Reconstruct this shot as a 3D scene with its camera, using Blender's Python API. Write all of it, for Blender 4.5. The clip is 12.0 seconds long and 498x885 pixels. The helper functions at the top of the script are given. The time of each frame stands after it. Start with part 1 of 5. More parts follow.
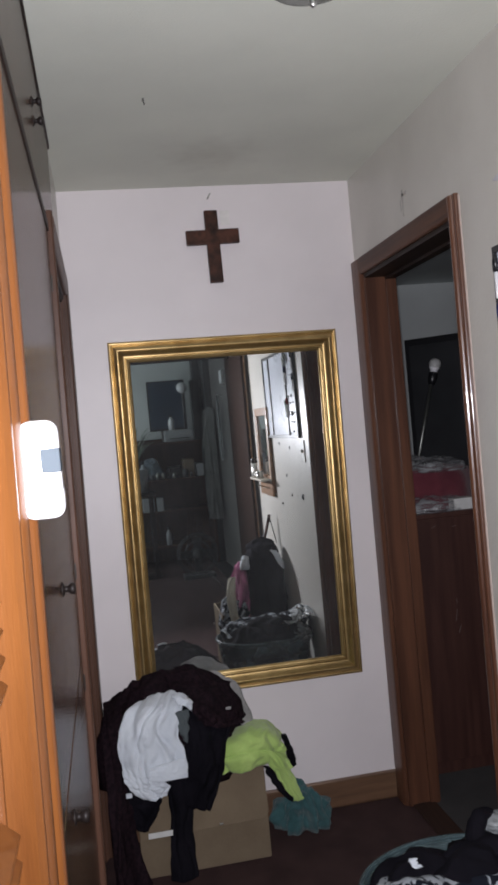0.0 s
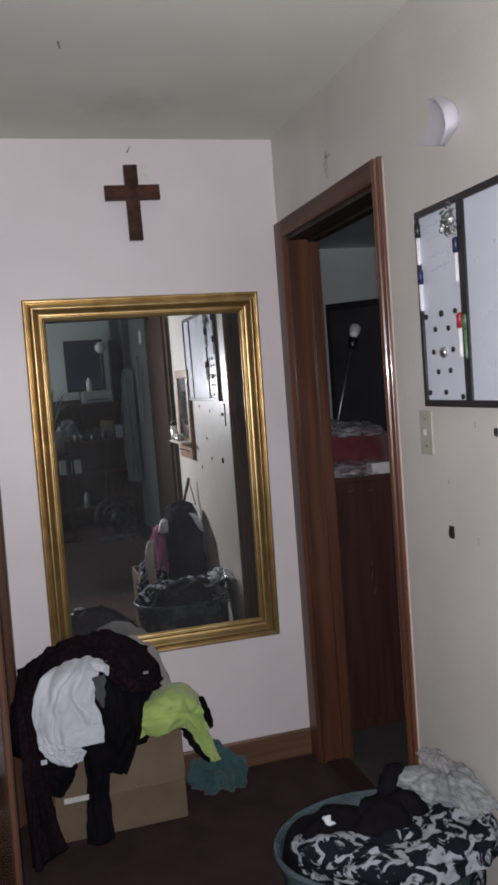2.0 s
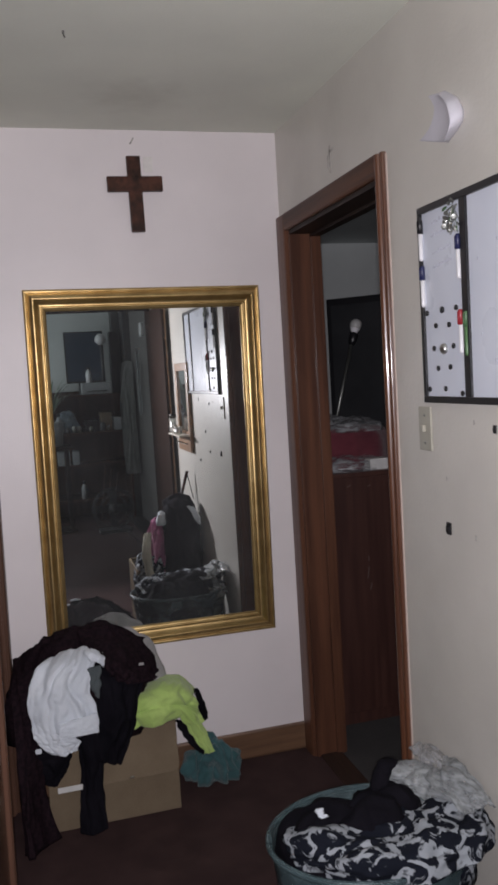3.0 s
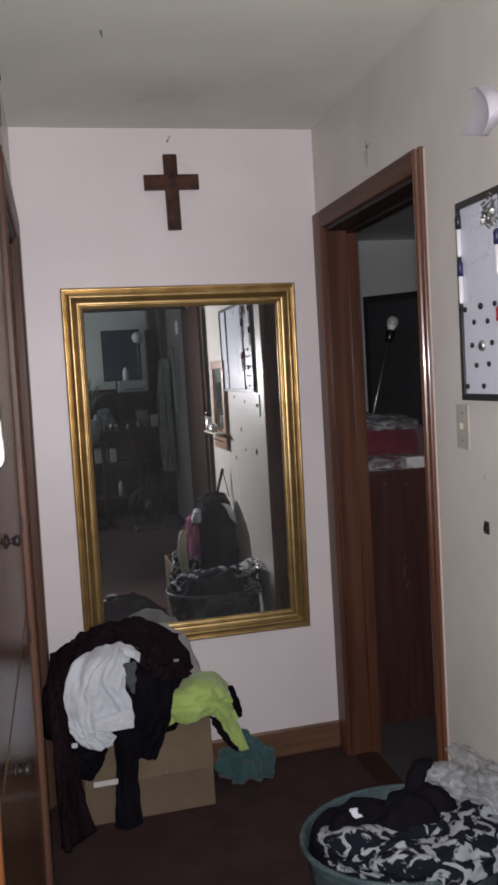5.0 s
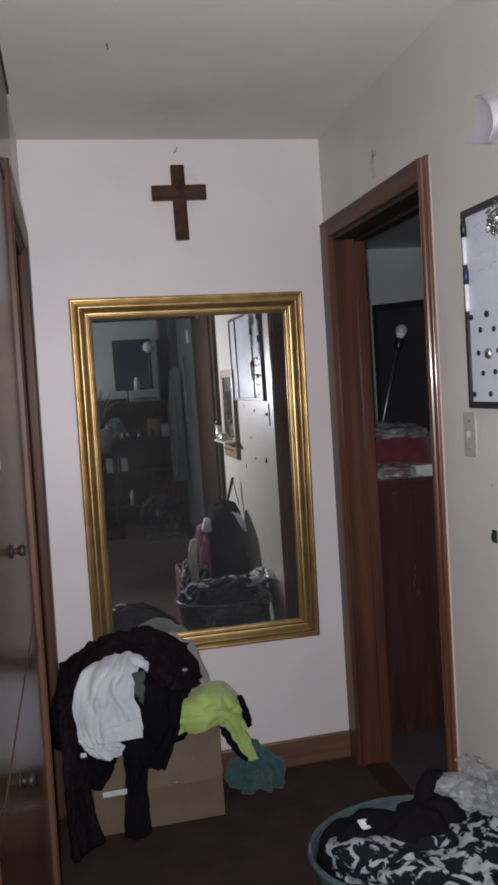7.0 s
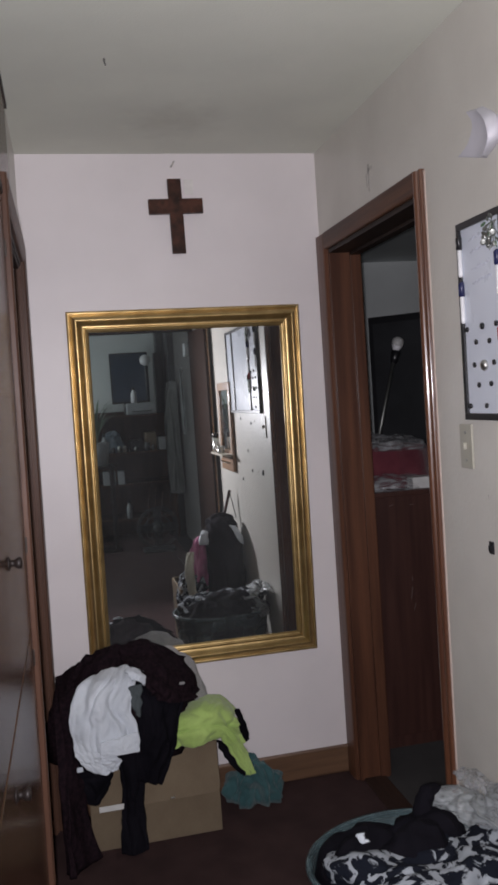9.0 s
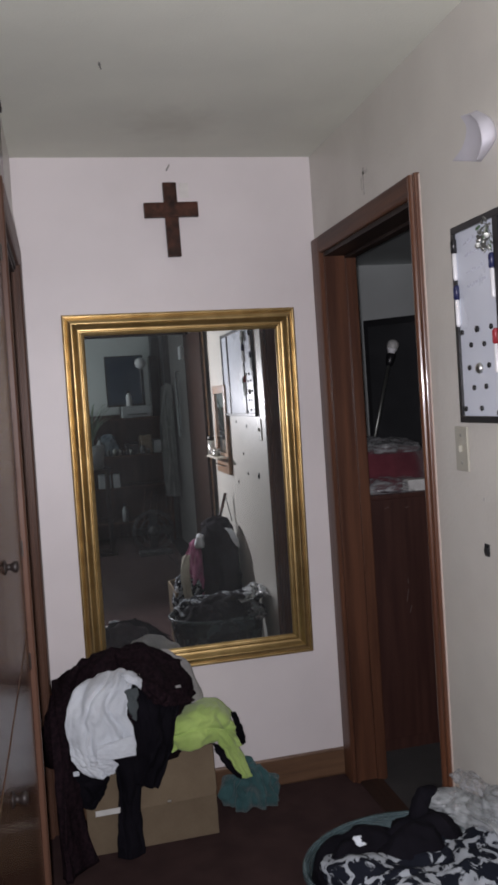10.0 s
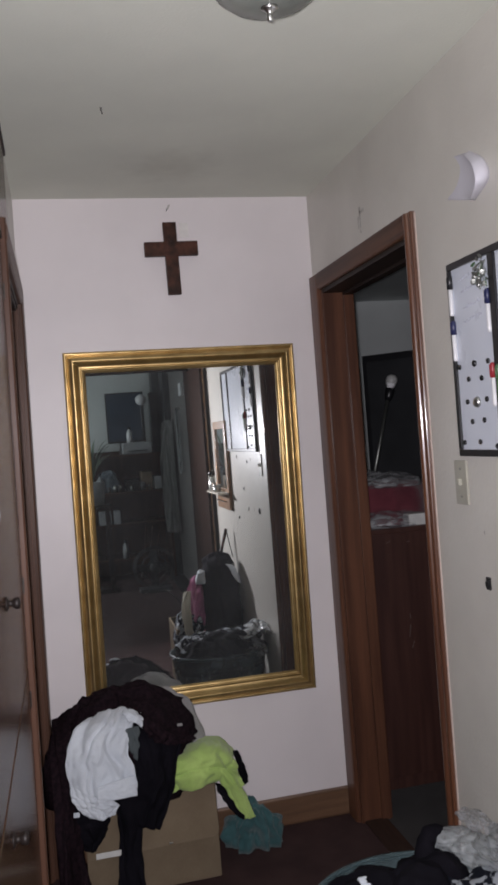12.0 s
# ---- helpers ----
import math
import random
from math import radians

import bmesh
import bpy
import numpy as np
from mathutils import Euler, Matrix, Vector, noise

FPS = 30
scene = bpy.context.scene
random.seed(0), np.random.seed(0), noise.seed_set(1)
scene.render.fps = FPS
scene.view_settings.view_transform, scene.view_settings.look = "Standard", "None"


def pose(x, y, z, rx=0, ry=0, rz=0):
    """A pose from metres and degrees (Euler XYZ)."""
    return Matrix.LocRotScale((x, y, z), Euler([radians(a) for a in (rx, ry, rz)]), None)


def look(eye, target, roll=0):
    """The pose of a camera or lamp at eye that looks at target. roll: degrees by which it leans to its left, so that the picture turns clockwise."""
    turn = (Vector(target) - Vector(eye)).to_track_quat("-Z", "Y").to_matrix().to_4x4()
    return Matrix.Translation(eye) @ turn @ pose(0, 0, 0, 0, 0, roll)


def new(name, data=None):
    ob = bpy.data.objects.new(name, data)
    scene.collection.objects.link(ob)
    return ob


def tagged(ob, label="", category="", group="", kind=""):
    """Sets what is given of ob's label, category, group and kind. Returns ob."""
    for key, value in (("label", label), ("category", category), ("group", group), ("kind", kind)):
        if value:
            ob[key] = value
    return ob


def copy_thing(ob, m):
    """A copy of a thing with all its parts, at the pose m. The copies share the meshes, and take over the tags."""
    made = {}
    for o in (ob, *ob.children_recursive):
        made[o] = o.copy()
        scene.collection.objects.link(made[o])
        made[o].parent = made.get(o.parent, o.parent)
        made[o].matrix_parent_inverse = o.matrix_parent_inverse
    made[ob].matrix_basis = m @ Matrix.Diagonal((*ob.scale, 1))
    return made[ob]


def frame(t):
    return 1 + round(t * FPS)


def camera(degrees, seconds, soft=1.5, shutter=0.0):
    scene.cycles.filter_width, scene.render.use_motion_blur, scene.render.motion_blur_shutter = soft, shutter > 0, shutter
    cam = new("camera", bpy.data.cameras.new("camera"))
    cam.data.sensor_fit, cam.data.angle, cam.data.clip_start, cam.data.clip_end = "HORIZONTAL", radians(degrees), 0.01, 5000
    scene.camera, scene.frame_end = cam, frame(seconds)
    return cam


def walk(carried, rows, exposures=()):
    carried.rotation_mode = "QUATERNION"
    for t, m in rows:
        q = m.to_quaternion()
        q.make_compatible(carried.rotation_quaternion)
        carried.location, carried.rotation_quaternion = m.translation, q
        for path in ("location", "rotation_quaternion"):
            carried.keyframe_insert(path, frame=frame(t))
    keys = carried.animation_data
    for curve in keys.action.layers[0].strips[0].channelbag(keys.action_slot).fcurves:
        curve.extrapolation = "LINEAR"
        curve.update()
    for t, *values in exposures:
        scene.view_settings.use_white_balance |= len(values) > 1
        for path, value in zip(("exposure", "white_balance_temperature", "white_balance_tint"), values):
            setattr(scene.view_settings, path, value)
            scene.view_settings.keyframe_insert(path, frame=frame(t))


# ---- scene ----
cam = camera(33.9, 12.0, soft=3.1)
PATH = [
    (0, (-1.033, -3.086, 1.53), (-0.682, -1.118, 1.483), -5.2),
    (0.5, (-1.034, -3.083, 1.532), (-0.632, -1.125, 1.463), -5.3),
    (1, (-1.026, -3.064, 1.531), (-0.538, -1.128, 1.418), -5.3),
    (1.5, (-1.023, -3.061, 1.531), (-0.492, -1.138, 1.39), -5.1),
    (2, (-1.025, -3.056, 1.535), (-0.493, -1.134, 1.379), -4.4),
    (2.5, (-1.028, -3.058, 1.534), (-0.49, -1.139, 1.368), -3.6),
    (4.3, (-1.022, -3.053, 1.531), (-0.509, -1.127, 1.356), -3.2),
    (4.5, (-1.023, -3.052, 1.532), (-0.534, -1.121, 1.354), -3.2),
    (5, (-1.024, -3.055, 1.53), (-0.575, -1.113, 1.361), -3.5),
    (5.5, (-1.02, -3.057, 1.532), (-0.598, -1.109, 1.366), -3.8),
    (6, (-1.012, -3.059, 1.527), (-0.597, -1.109, 1.368), -3.9),
    (6.5, (-1.01, -3.059, 1.534), (-0.593, -1.109, 1.377), -3.9),
    (7, (-1.009, -3.059, 1.53), (-0.588, -1.109, 1.384), -3.8),
    (9, (-1.01, -3.061, 1.528), (-0.579, -1.112, 1.413), -3.9),
    (9.5, (-1.01, -3.063, 1.526), (-0.574, -1.114, 1.417), -4.0),
    (10, (-1.012, -3.063, 1.529), (-0.569, -1.115, 1.42), -4.0),
    (10.5, (-1.012, -3.062, 1.527), (-0.566, -1.115, 1.424), -4.1),
    (11, (-1.015, -3.069, 1.525), (-0.569, -1.122, 1.444), -4.2),
    (11.5, (-1.013, -3.072, 1.523), (-0.564, -1.124, 1.48), -4.3),
    (12, (-1.015, -3.075, 1.528), (-0.566, -1.126, 1.506), -4.4),
]
walk(cam, [(t, look(eye, target, roll)) for t, eye, target, roll in PATH], [(0, 0.16, 6500, 10), (0.6, 0.06, 6500, 10), (1.2, 0.03, 6560, 10.5), (2.5, 0.04, 6660, 12), (4.3, 0.08, 6840, 14),
                                                                                       (5.5, 0.06, 6780, 13), (7, 0.04, 6650, 12), (12, 0.05, 6680, 12)])

# ---- light: the torch of the phone that films, just behind the lens ----
world = bpy.data.worlds.new("world")
world.use_nodes = True
world.node_tree.nodes["Background"].inputs[0].default_value = (0.5, 0.55, 0.6, 1)
world.node_tree.nodes["Background"].inputs[1].default_value = 0.004
scene.world = world
torch_data = bpy.data.lights.new("phone_torch", "AREA")
torch_data.shape, torch_data.size = "DISK", 0.03
torch_data.energy, torch_data.color = 39.0, (0.975, 0.965, 1.05)
torch = new("phone_torch", torch_data)
torch.matrix_world = look((-1.034, -3.075, 1.532), (-0.55, 0.0, 1.35))
# faint cool fill added for the back room, set in a made-up window opening
back_fill_data = bpy.data.lights.new("back_room_fill", "AREA")
back_fill_data.shape, back_fill_data.size, back_fill_data.size_y = "RECTANGLE", 1.4, 1.2
back_fill_data.energy, back_fill_data.color = 23.0, (0.86, 0.95, 1.0)
back_fill = new("back_room_fill", back_fill_data)
back_fill.matrix_world = look((-3.02, -5.2, 1.5), (0.0, -5.2, 1.3))


# ---- materials ----
def material(name, color, rough=0.6, metal=0.0, color2=None, scale=6.0, detail=4.0, bump=0.0, bump_scale=80.0,
             stretch=(1, 1, 1), sheen=0.0, coat=0.0, lo=0.35, hi=0.65, sharp=False, rough2=None, fine=0.0, spec=0.5, swirl=0.0):
    """A node material: two colours mixed by noise at one scale, fine grain at another, bump, gloss."""
    m = bpy.data.materials.new(name)
    m.use_nodes = True
    n, l = m.node_tree.nodes, m.node_tree.links
    b = n["Principled BSDF"]
    b.inputs["Roughness"].default_value, b.inputs["Metallic"].default_value = rough, metal
    b.inputs["Specular IOR Level"].default_value = spec
    b.inputs["Sheen Weight"].default_value, b.inputs["Coat Weight"].default_value = sheen, coat
    b.inputs["Coat Roughness"].default_value = 0.12
    co = n.new("ShaderNodeTexCoord")
    mp = n.new("ShaderNodeMapping")
    mp.inputs["Scale"].default_value = stretch
    l.new(co.outputs["Object"], mp.inputs["Vector"])
    big = n.new("ShaderNodeTexNoise")
    big.inputs["Scale"].default_value, big.inputs["Detail"].default_value = scale, detail
    big.inputs["Distortion"].default_value = swirl
    l.new(mp.outputs[0], big.inputs["Vector"])
    ramp = n.new("ShaderNodeValToRGB")
    ramp.color_ramp.interpolation = "CONSTANT" if sharp else "LINEAR"
    ramp.color_ramp.elements[0].position, ramp.color_ramp.elements[1].position = lo, hi
    c2 = color2 or tuple(c * 0.88 for c in color)
    ramp.color_ramp.elements[0].color, ramp.color_ramp.elements[1].color = (*color, 1), (*c2, 1)
    l.new(big.outputs[0], ramp.inputs[0])
    small = n.new("ShaderNodeTexNoise")
    small.inputs["Scale"].default_value, small.inputs["Detail"].default_value = bump_scale, 3.0
    l.new(mp.outputs[0], small.inputs["Vector"])
    if fine:
        mix = n.new("ShaderNodeMix")
        mix.data_type, mix.blend_type = "RGBA", "MULTIPLY"
        mix.inputs["Factor"].default_value = fine
        l.new(ramp.outputs[0], mix.inputs["A"])
        l.new(small.outputs[0], mix.inputs["B"])
        l.new(mix.outputs["Result"], b.inputs["Base Color"])
    else:
        l.new(ramp.outputs[0], b.inputs["Base Color"])
    if rough2 is not None:
        mr = n.new("ShaderNodeMapRange")
        mr.inputs["To Min"].default_value, mr.inputs["To Max"].default_value = rough, rough2
        l.new(big.outputs[0], mr.inputs["Value"])
        l.new(mr.outputs[0], b.inputs["Roughness"])
    if bump:
        bp = n.new("ShaderNodeBump")
        bp.inputs["Strength"].default_value, bp.inputs["Distance"].default_value = bump, 0.004
        l.new(small.outputs[0], bp.inputs["Height"])
        l.new(bp.outputs[0], b.inputs["Normal"])
    return m


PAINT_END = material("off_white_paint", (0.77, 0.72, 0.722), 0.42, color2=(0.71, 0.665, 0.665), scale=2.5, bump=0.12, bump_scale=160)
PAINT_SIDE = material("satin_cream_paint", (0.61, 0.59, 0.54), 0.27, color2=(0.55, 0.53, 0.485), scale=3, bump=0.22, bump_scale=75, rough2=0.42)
PAINT_CEIL = material("ceiling_paint", (0.72, 0.735, 0.65), 0.8, color2=(0.65, 0.665, 0.59), scale=2.2, bump=0.2, bump_scale=130)


def stained(m, spot, size, tint):
    """One soft uneven smudge on a painted surface."""
    n, l = m.node_tree.nodes, m.node_tree.links
    base = m.node_tree.nodes["Principled BSDF"].inputs["Base Color"]
    source = base.links[0].from_socket
    co, away, wob = n.new("ShaderNodeTexCoord"), n.new("ShaderNodeVectorMath"), n.new("ShaderNodeTexNoise")
    away.operation = "DISTANCE"
    away.inputs[1].default_value = spot
    wob.inputs["Scale"].default_value = 14.0
    add, fall, mix = n.new("ShaderNodeMath"), n.new("ShaderNodeMapRange"), n.new("ShaderNodeMix")
    add.operation, add.inputs[2].default_value = "MULTIPLY_ADD", 0.0
    add.inputs[1].default_value = size * 0.8
    fall.interpolation_type = "SMOOTHSTEP"
    fall.inputs["From Min"].default_value, fall.inputs["From Max"].default_value = size * 0.3, size * 1.5
    fall.inputs["To Min"].default_value, fall.inputs["To Max"].default_value = 1.0, 0.0
    mix.data_type, mix.blend_type = "RGBA", "MULTIPLY"
    mix.inputs["B"].default_value = (*tint, 1)
    l.new(co.outputs["Object"], away.inputs[0])
    l.new(co.outputs["Object"], wob.inputs["Vector"])
    l.new(wob.outputs[0], add.inputs[0])
    l.new(away.outputs["Value"], add.inputs[2])
    l.new(add.outputs[0], fall.inputs["Value"])
    l.new(fall.outputs[0], mix.inputs["Factor"])
    l.new(source, mix.inputs["A"])
    l.new(mix.outputs["Result"], base)


stained(PAINT_CEIL, (-0.590, -0.36, 2.44), 0.21, (0.83, 0.82, 0.81))
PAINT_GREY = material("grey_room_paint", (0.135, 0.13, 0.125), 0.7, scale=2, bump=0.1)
PAINT_ROOM = material("pale_room_paint", (0.74, 0.78, 0.77), 0.7, scale=2, bump=0.1)
CARPET = material("dark_brown_carpet", (0.090, 0.052, 0.050), 0.95, color2=(0.064, 0.037, 0.036), scale=9, bump=0.9, bump_scale=420, fine=0.5, spec=0.15)
CARPET_GREY = material("grey_carpet", (0.10, 0.095, 0.095), 0.95, scale=9, bump=0.9, bump_scale=420, fine=0.5, spec=0.15)
WOOD = material("red_brown_varnished_wood", (0.150, 0.064, 0.036), 0.38, color2=(0.076, 0.032, 0.020), scale=3.4, stretch=(9, 9, 0.45), bump=0.10, bump_scale=60, coat=0.12, fine=0.3, spec=0.35)
WOOD_GLOSS = material("glossy_red_brown_wood", (0.168, 0.068, 0.034), 0.3, color2=(0.088, 0.034, 0.019), scale=3.4, stretch=(9, 9, 0.45), bump=0.04, bump_scale=60, coat=1.0, fine=0.3, spec=0.5)
WOOD_H = material("red_brown_varnished_wood_across", (0.125, 0.052, 0.026), 0.45, color2=(0.065, 0.026, 0.015), scale=5, stretch=(9, 0.45, 9), bump=0.12, bump_scale=60, fine=0.3, spec=0.25)
WOOD_X = material("base_board_wood", (0.20, 0.11, 0.062), 0.45, color2=(0.13, 0.07, 0.04), scale=5, stretch=(0.6, 9, 9), bump=0.12, bump_scale=60, coat=0.2, fine=0.3)
ORANGE = material("orange_varnished_wood", (0.105, 0.0365, 0.0085), 0.32, color2=(0.072, 0.0235, 0.0055), scale=5, stretch=(9, 9, 0.6), bump=0.06, bump_scale=60, coat=0.35, fine=0.25)
DOOR_DARK = material("dark_glossy_door_veneer", (0.112, 0.057, 0.036), 0.16, color2=(0.066, 0.034, 0.022), scale=4, stretch=(6, 6, 0.4), bump=0.05, bump_scale=40, fine=0.3, spec=0.03, rough2=0.22)
WOOD_DARK = material("dark_brown_varnished_wood", (0.135, 0.068, 0.045), 0.42, color2=(0.085, 0.043, 0.029), scale=4, stretch=(9, 9, 0.45), bump=0.1, bump_scale=60, fine=0.3, spec=0.22)
# dark trim colour, also used to paint the shade under door heads
DARK_TRIM = material("dark_trim_and_head_shade", (0.030, 0.019, 0.015), 0.5, color2=(0.020, 0.013, 0.011), scale=9, fine=0.3, spec=0.2)
MAHOGANY = material("dark_mahogany_veneer", (0.078, 0.033, 0.025), 0.42, color2=(0.05, 0.020, 0.016), scale=4, stretch=(9, 9, 0.5), bump=0.05, bump_scale=60, coat=0.2, fine=0.3)
GOLD = material("brushed_gold_leaf", (0.62, 0.445, 0.205), 0.29, 0.9, color2=(0.45, 0.31, 0.130), scale=14, bump=0.08, bump_scale=220, rough2=0.38)
SILVERED = material("silvered_glass", (0.84, 0.87, 0.87), 0.012, 1.0, color2=(0.81, 0.84, 0.84), scale=3)


def dusty(m, amount):
    """A thin film of pale dust and specks over a mirror."""
    n, l = m.node_tree.nodes, m.node_tree.links
    out, b = n["Material Output"], n["Principled BSDF"]
    dust = n.new("ShaderNodeBsdfDiffuse")
    dust.inputs[0].default_value = (0.75, 0.78, 0.80, 1)
    co, film, speck = n.new("ShaderNodeTexCoord"), n.new("ShaderNodeTexNoise"), n.new("ShaderNodeTexVoronoi")
    film.inputs["Scale"].default_value, film.inputs["Detail"].default_value = 4.0, 6.0
    speck.inputs["Scale"].default_value = 38.0
    l.new(co.outputs["Object"], film.inputs["Vector"])
    l.new(co.outputs["Object"], speck.inputs["Vector"])
    low, dot, add, mix = n.new("ShaderNodeMapRange"), n.new("ShaderNodeMapRange"), n.new("ShaderNodeMath"), n.new("ShaderNodeMixShader")
    low.inputs["From Min"].default_value, low.inputs["From Max"].default_value = 0.3, 0.7
    low.inputs["To Min"].default_value, low.inputs["To Max"].default_value = amount * 0.6, amount * 1.5
    dot.inputs["From Min"].default_value, dot.inputs["From Max"].default_value = 0.02, 0.05
    dot.inputs["To Min"].default_value, dot.inputs["To Max"].default_value = 0.12, 0.0
    l.new(film.outputs[0], low.inputs["Value"])
    l.new(speck.outputs["Distance"], dot.inputs["Value"])
    l.new(low.outputs[0], add.inputs[0])
    l.new(dot.outputs[0], add.inputs[1])
    l.new(add.outputs[0], mix.inputs[0])
    l.new(b.outputs[0], mix.inputs[1])
    l.new(dust.outputs[0], mix.inputs[2])
    l.new(mix.outputs[0], out.inputs["Surface"])


dusty(SILVERED, 0.036)
WALNUT = material("dark_walnut", (0.098, 0.038, 0.023), 0.5, color2=(0.024, 0.012, 0.009), scale=26, bump=0.2, bump_scale=90, fine=0.3, spec=0.2)


# ---- builders ----
def add_box(bm, lo, hi, bevel=0.0, seg=2):
    made = bmesh.ops.create_cube(bm, size=1.0)["verts"]
    for v in made:
        v.co = Vector([lo[i] + (v.co[i] + 0.5) * (hi[i] - lo[i]) for i in range(3)])
    if bevel:
        edges = {e for v in made for e in v.link_edges}
        bmesh.ops.bevel(bm, geom=list(edges), offset=bevel, segments=seg, affect="EDGES", profile=0.6)
    return bm


def boxed(*items, bevel=0.0):
    bm = bmesh.new()
    for lo, hi in items:
        add_box(bm, lo, hi, bevel)
    return bm


def lathe(bm, profile, m=None, n=28):
    """A surface of revolution about z from (radius, height) pairs, placed by m."""
    m = m or Matrix()
    rings = []
    for r, z in profile:
        rings.append([bm.verts.new(m @ Vector((r * math.cos(2 * math.pi * k / n), r * math.sin(2 * math.pi * k / n), z))) for k in range(n)])
    for a, b in zip(rings, rings[1:]):
        for k in range(n):
            bm.faces.new((a[k], a[(k + 1) % n], b[(k + 1) % n], b[k]))
    for ring, flip in ((rings[0], True), (rings[-1], False)):
        bm.faces.new(ring[::-1] if flip else ring)
    return bm


def rod(bm, a, b, r, n=10, r2=None):
    a, b = Vector(a), Vector(b)
    turn = (b - a).to_track_quat("Z", "Y").to_matrix().to_4x4()
    return lathe(bm, [(r, 0), (r if r2 is None else r2, (b - a).length)], Matrix.Translation(a) @ turn, n)


def finish(name, bm, mat, smooth=False):
    bmesh.ops.recalc_face_normals(bm, faces=bm.faces)
    me = bpy.data.meshes.new(name)
    bm.to_mesh(me)
    bm.free()
    if smooth:
        for p in me.polygons:
            p.use_smooth = True
    me.materials.append(mat)
    return new(name, me)


def part(name, bm, mat, parent, label="", smooth=False):
    ob = finish(name, bm, mat, smooth)
    ob.parent = parent
    if label:
        ob["label"] = label
    return ob


def whole(name, bm, mat, label, category, smooth=False, group=""):
    return tagged(finish(name, bm, mat, smooth), label, category, group)


def thing(name, label, category, at=(0, 0, 0), group="", kind=""):
    ob = new(name)
    ob.empty_display_size = 0.1
    tagged(ob, label, category, group, kind)
    return ob


def structure(name, bm, mat, label="", category="", smooth=False):
    return tagged(finish(name, bm, mat, smooth), label, category, kind="structure")


LEAN = Matrix.Translation((-1.117, 0, 2.44)) @ Matrix.Rotation(radians(0.8), 4, "Y") @ Matrix.Translation((1.117, 0, -2.44))


def leaning(bm):
    bmesh.ops.transform(bm, matrix=LEAN, verts=bm.verts)
    return bm


H = 2.44  # ceiling height

# ---- setting: hall, the room beyond the open doorway, the dark room behind ----
structure("floor", boxed(((-3.2, -7.0, -0.1), (0.06, 0.12, 0.0))), CARPET, "dark brown low-pile carpet of the hall", "floor")
structure("floor_side_room", boxed(((0.06, -2.2, -0.1), (3.6, 2.8, 0.004))), CARPET_GREY, "grey carpet in the dark side room", "floor")
structure("ceiling", boxed(((-1.3, -3.22, H), (0.12, 0.12, H + 0.1))), PAINT_CEIL, "off-white painted ceiling with faint smudges", "ceiling")
structure("ceiling_side_room", boxed(((0.12, -2.2, H), (3.6, 2.8, H + 0.1))), PAINT_ROOM, "unlit pale ceiling of the side room", "ceiling")
structure("ceiling_back_room", boxed(((-3.2, -7.0, H), (0.9, -3.22, H + 0.1))), PAINT_ROOM, "unlit pale ceiling of the dark back room", "ceiling")
wall_end = structure("wall_end", boxed(((-1.3, 0.0, 0.0), (0.12, 0.12, H))), PAINT_END, "off-white painted end wall of the hall", "wall")

# right wall with the doorway to the side room
DY0, DY1, DZ = -0.916, -0.085, 2.06   # opening in the wall
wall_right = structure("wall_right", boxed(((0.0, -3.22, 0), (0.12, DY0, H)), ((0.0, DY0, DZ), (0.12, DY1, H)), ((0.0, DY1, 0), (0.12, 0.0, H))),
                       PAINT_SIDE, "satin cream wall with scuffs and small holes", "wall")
structure("wall_side_room_far", boxed(((0.12, 2.65, 0), (3.6, 2.8, H))), PAINT_ROOM, "pale wall of the side room", "wall")
structure("wall_side_room_east", boxed(((3.5, -2.2, 0), (3.6, 2.65, H))), PAINT_ROOM, "pale wall of the side room", "wall")
structure("wall_side_room_south", boxed(((0.12, -2.2, 0), (3.5, -2.1, H))), PAINT_ROOM, "pale wall of the side room", "wall")
structure("wall_side_room_west", boxed(((0.0, 0.12, 0), (0.12, 2.65, H))), PAINT_ROOM, "pale wall of the side room", "wall")

# left wall, leaning slightly: two doors and a louvred closet stand in it
LX = -1.117
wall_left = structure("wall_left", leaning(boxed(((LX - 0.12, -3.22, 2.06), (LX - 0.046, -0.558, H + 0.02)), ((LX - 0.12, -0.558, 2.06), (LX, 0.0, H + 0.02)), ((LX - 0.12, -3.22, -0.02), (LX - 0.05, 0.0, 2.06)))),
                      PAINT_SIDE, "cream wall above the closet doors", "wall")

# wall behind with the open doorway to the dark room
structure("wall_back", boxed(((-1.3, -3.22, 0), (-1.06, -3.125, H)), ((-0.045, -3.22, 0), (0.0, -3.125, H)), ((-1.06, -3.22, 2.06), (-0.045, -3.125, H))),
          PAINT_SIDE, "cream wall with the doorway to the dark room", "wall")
structure("wall_back_room_far", boxed(((-3.2, -7.0, 0), (0.9, -6.6, H))), PAINT_ROOM, "pale wall of the dark back room", "wall")
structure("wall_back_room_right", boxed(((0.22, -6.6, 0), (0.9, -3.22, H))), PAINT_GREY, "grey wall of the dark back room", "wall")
# the gap in the left wall is invented, unseen, to seat the fill lamp
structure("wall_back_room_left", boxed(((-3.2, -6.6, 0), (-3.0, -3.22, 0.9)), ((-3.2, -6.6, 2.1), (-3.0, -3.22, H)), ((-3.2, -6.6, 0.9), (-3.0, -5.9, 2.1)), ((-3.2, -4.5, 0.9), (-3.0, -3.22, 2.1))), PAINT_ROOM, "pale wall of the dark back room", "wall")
structure("wall_back_room_front", boxed(((-3.0, -3.22, 0), (-1.3, -3.125, H))), PAINT_ROOM, "pale wall of the dark back room", "wall")


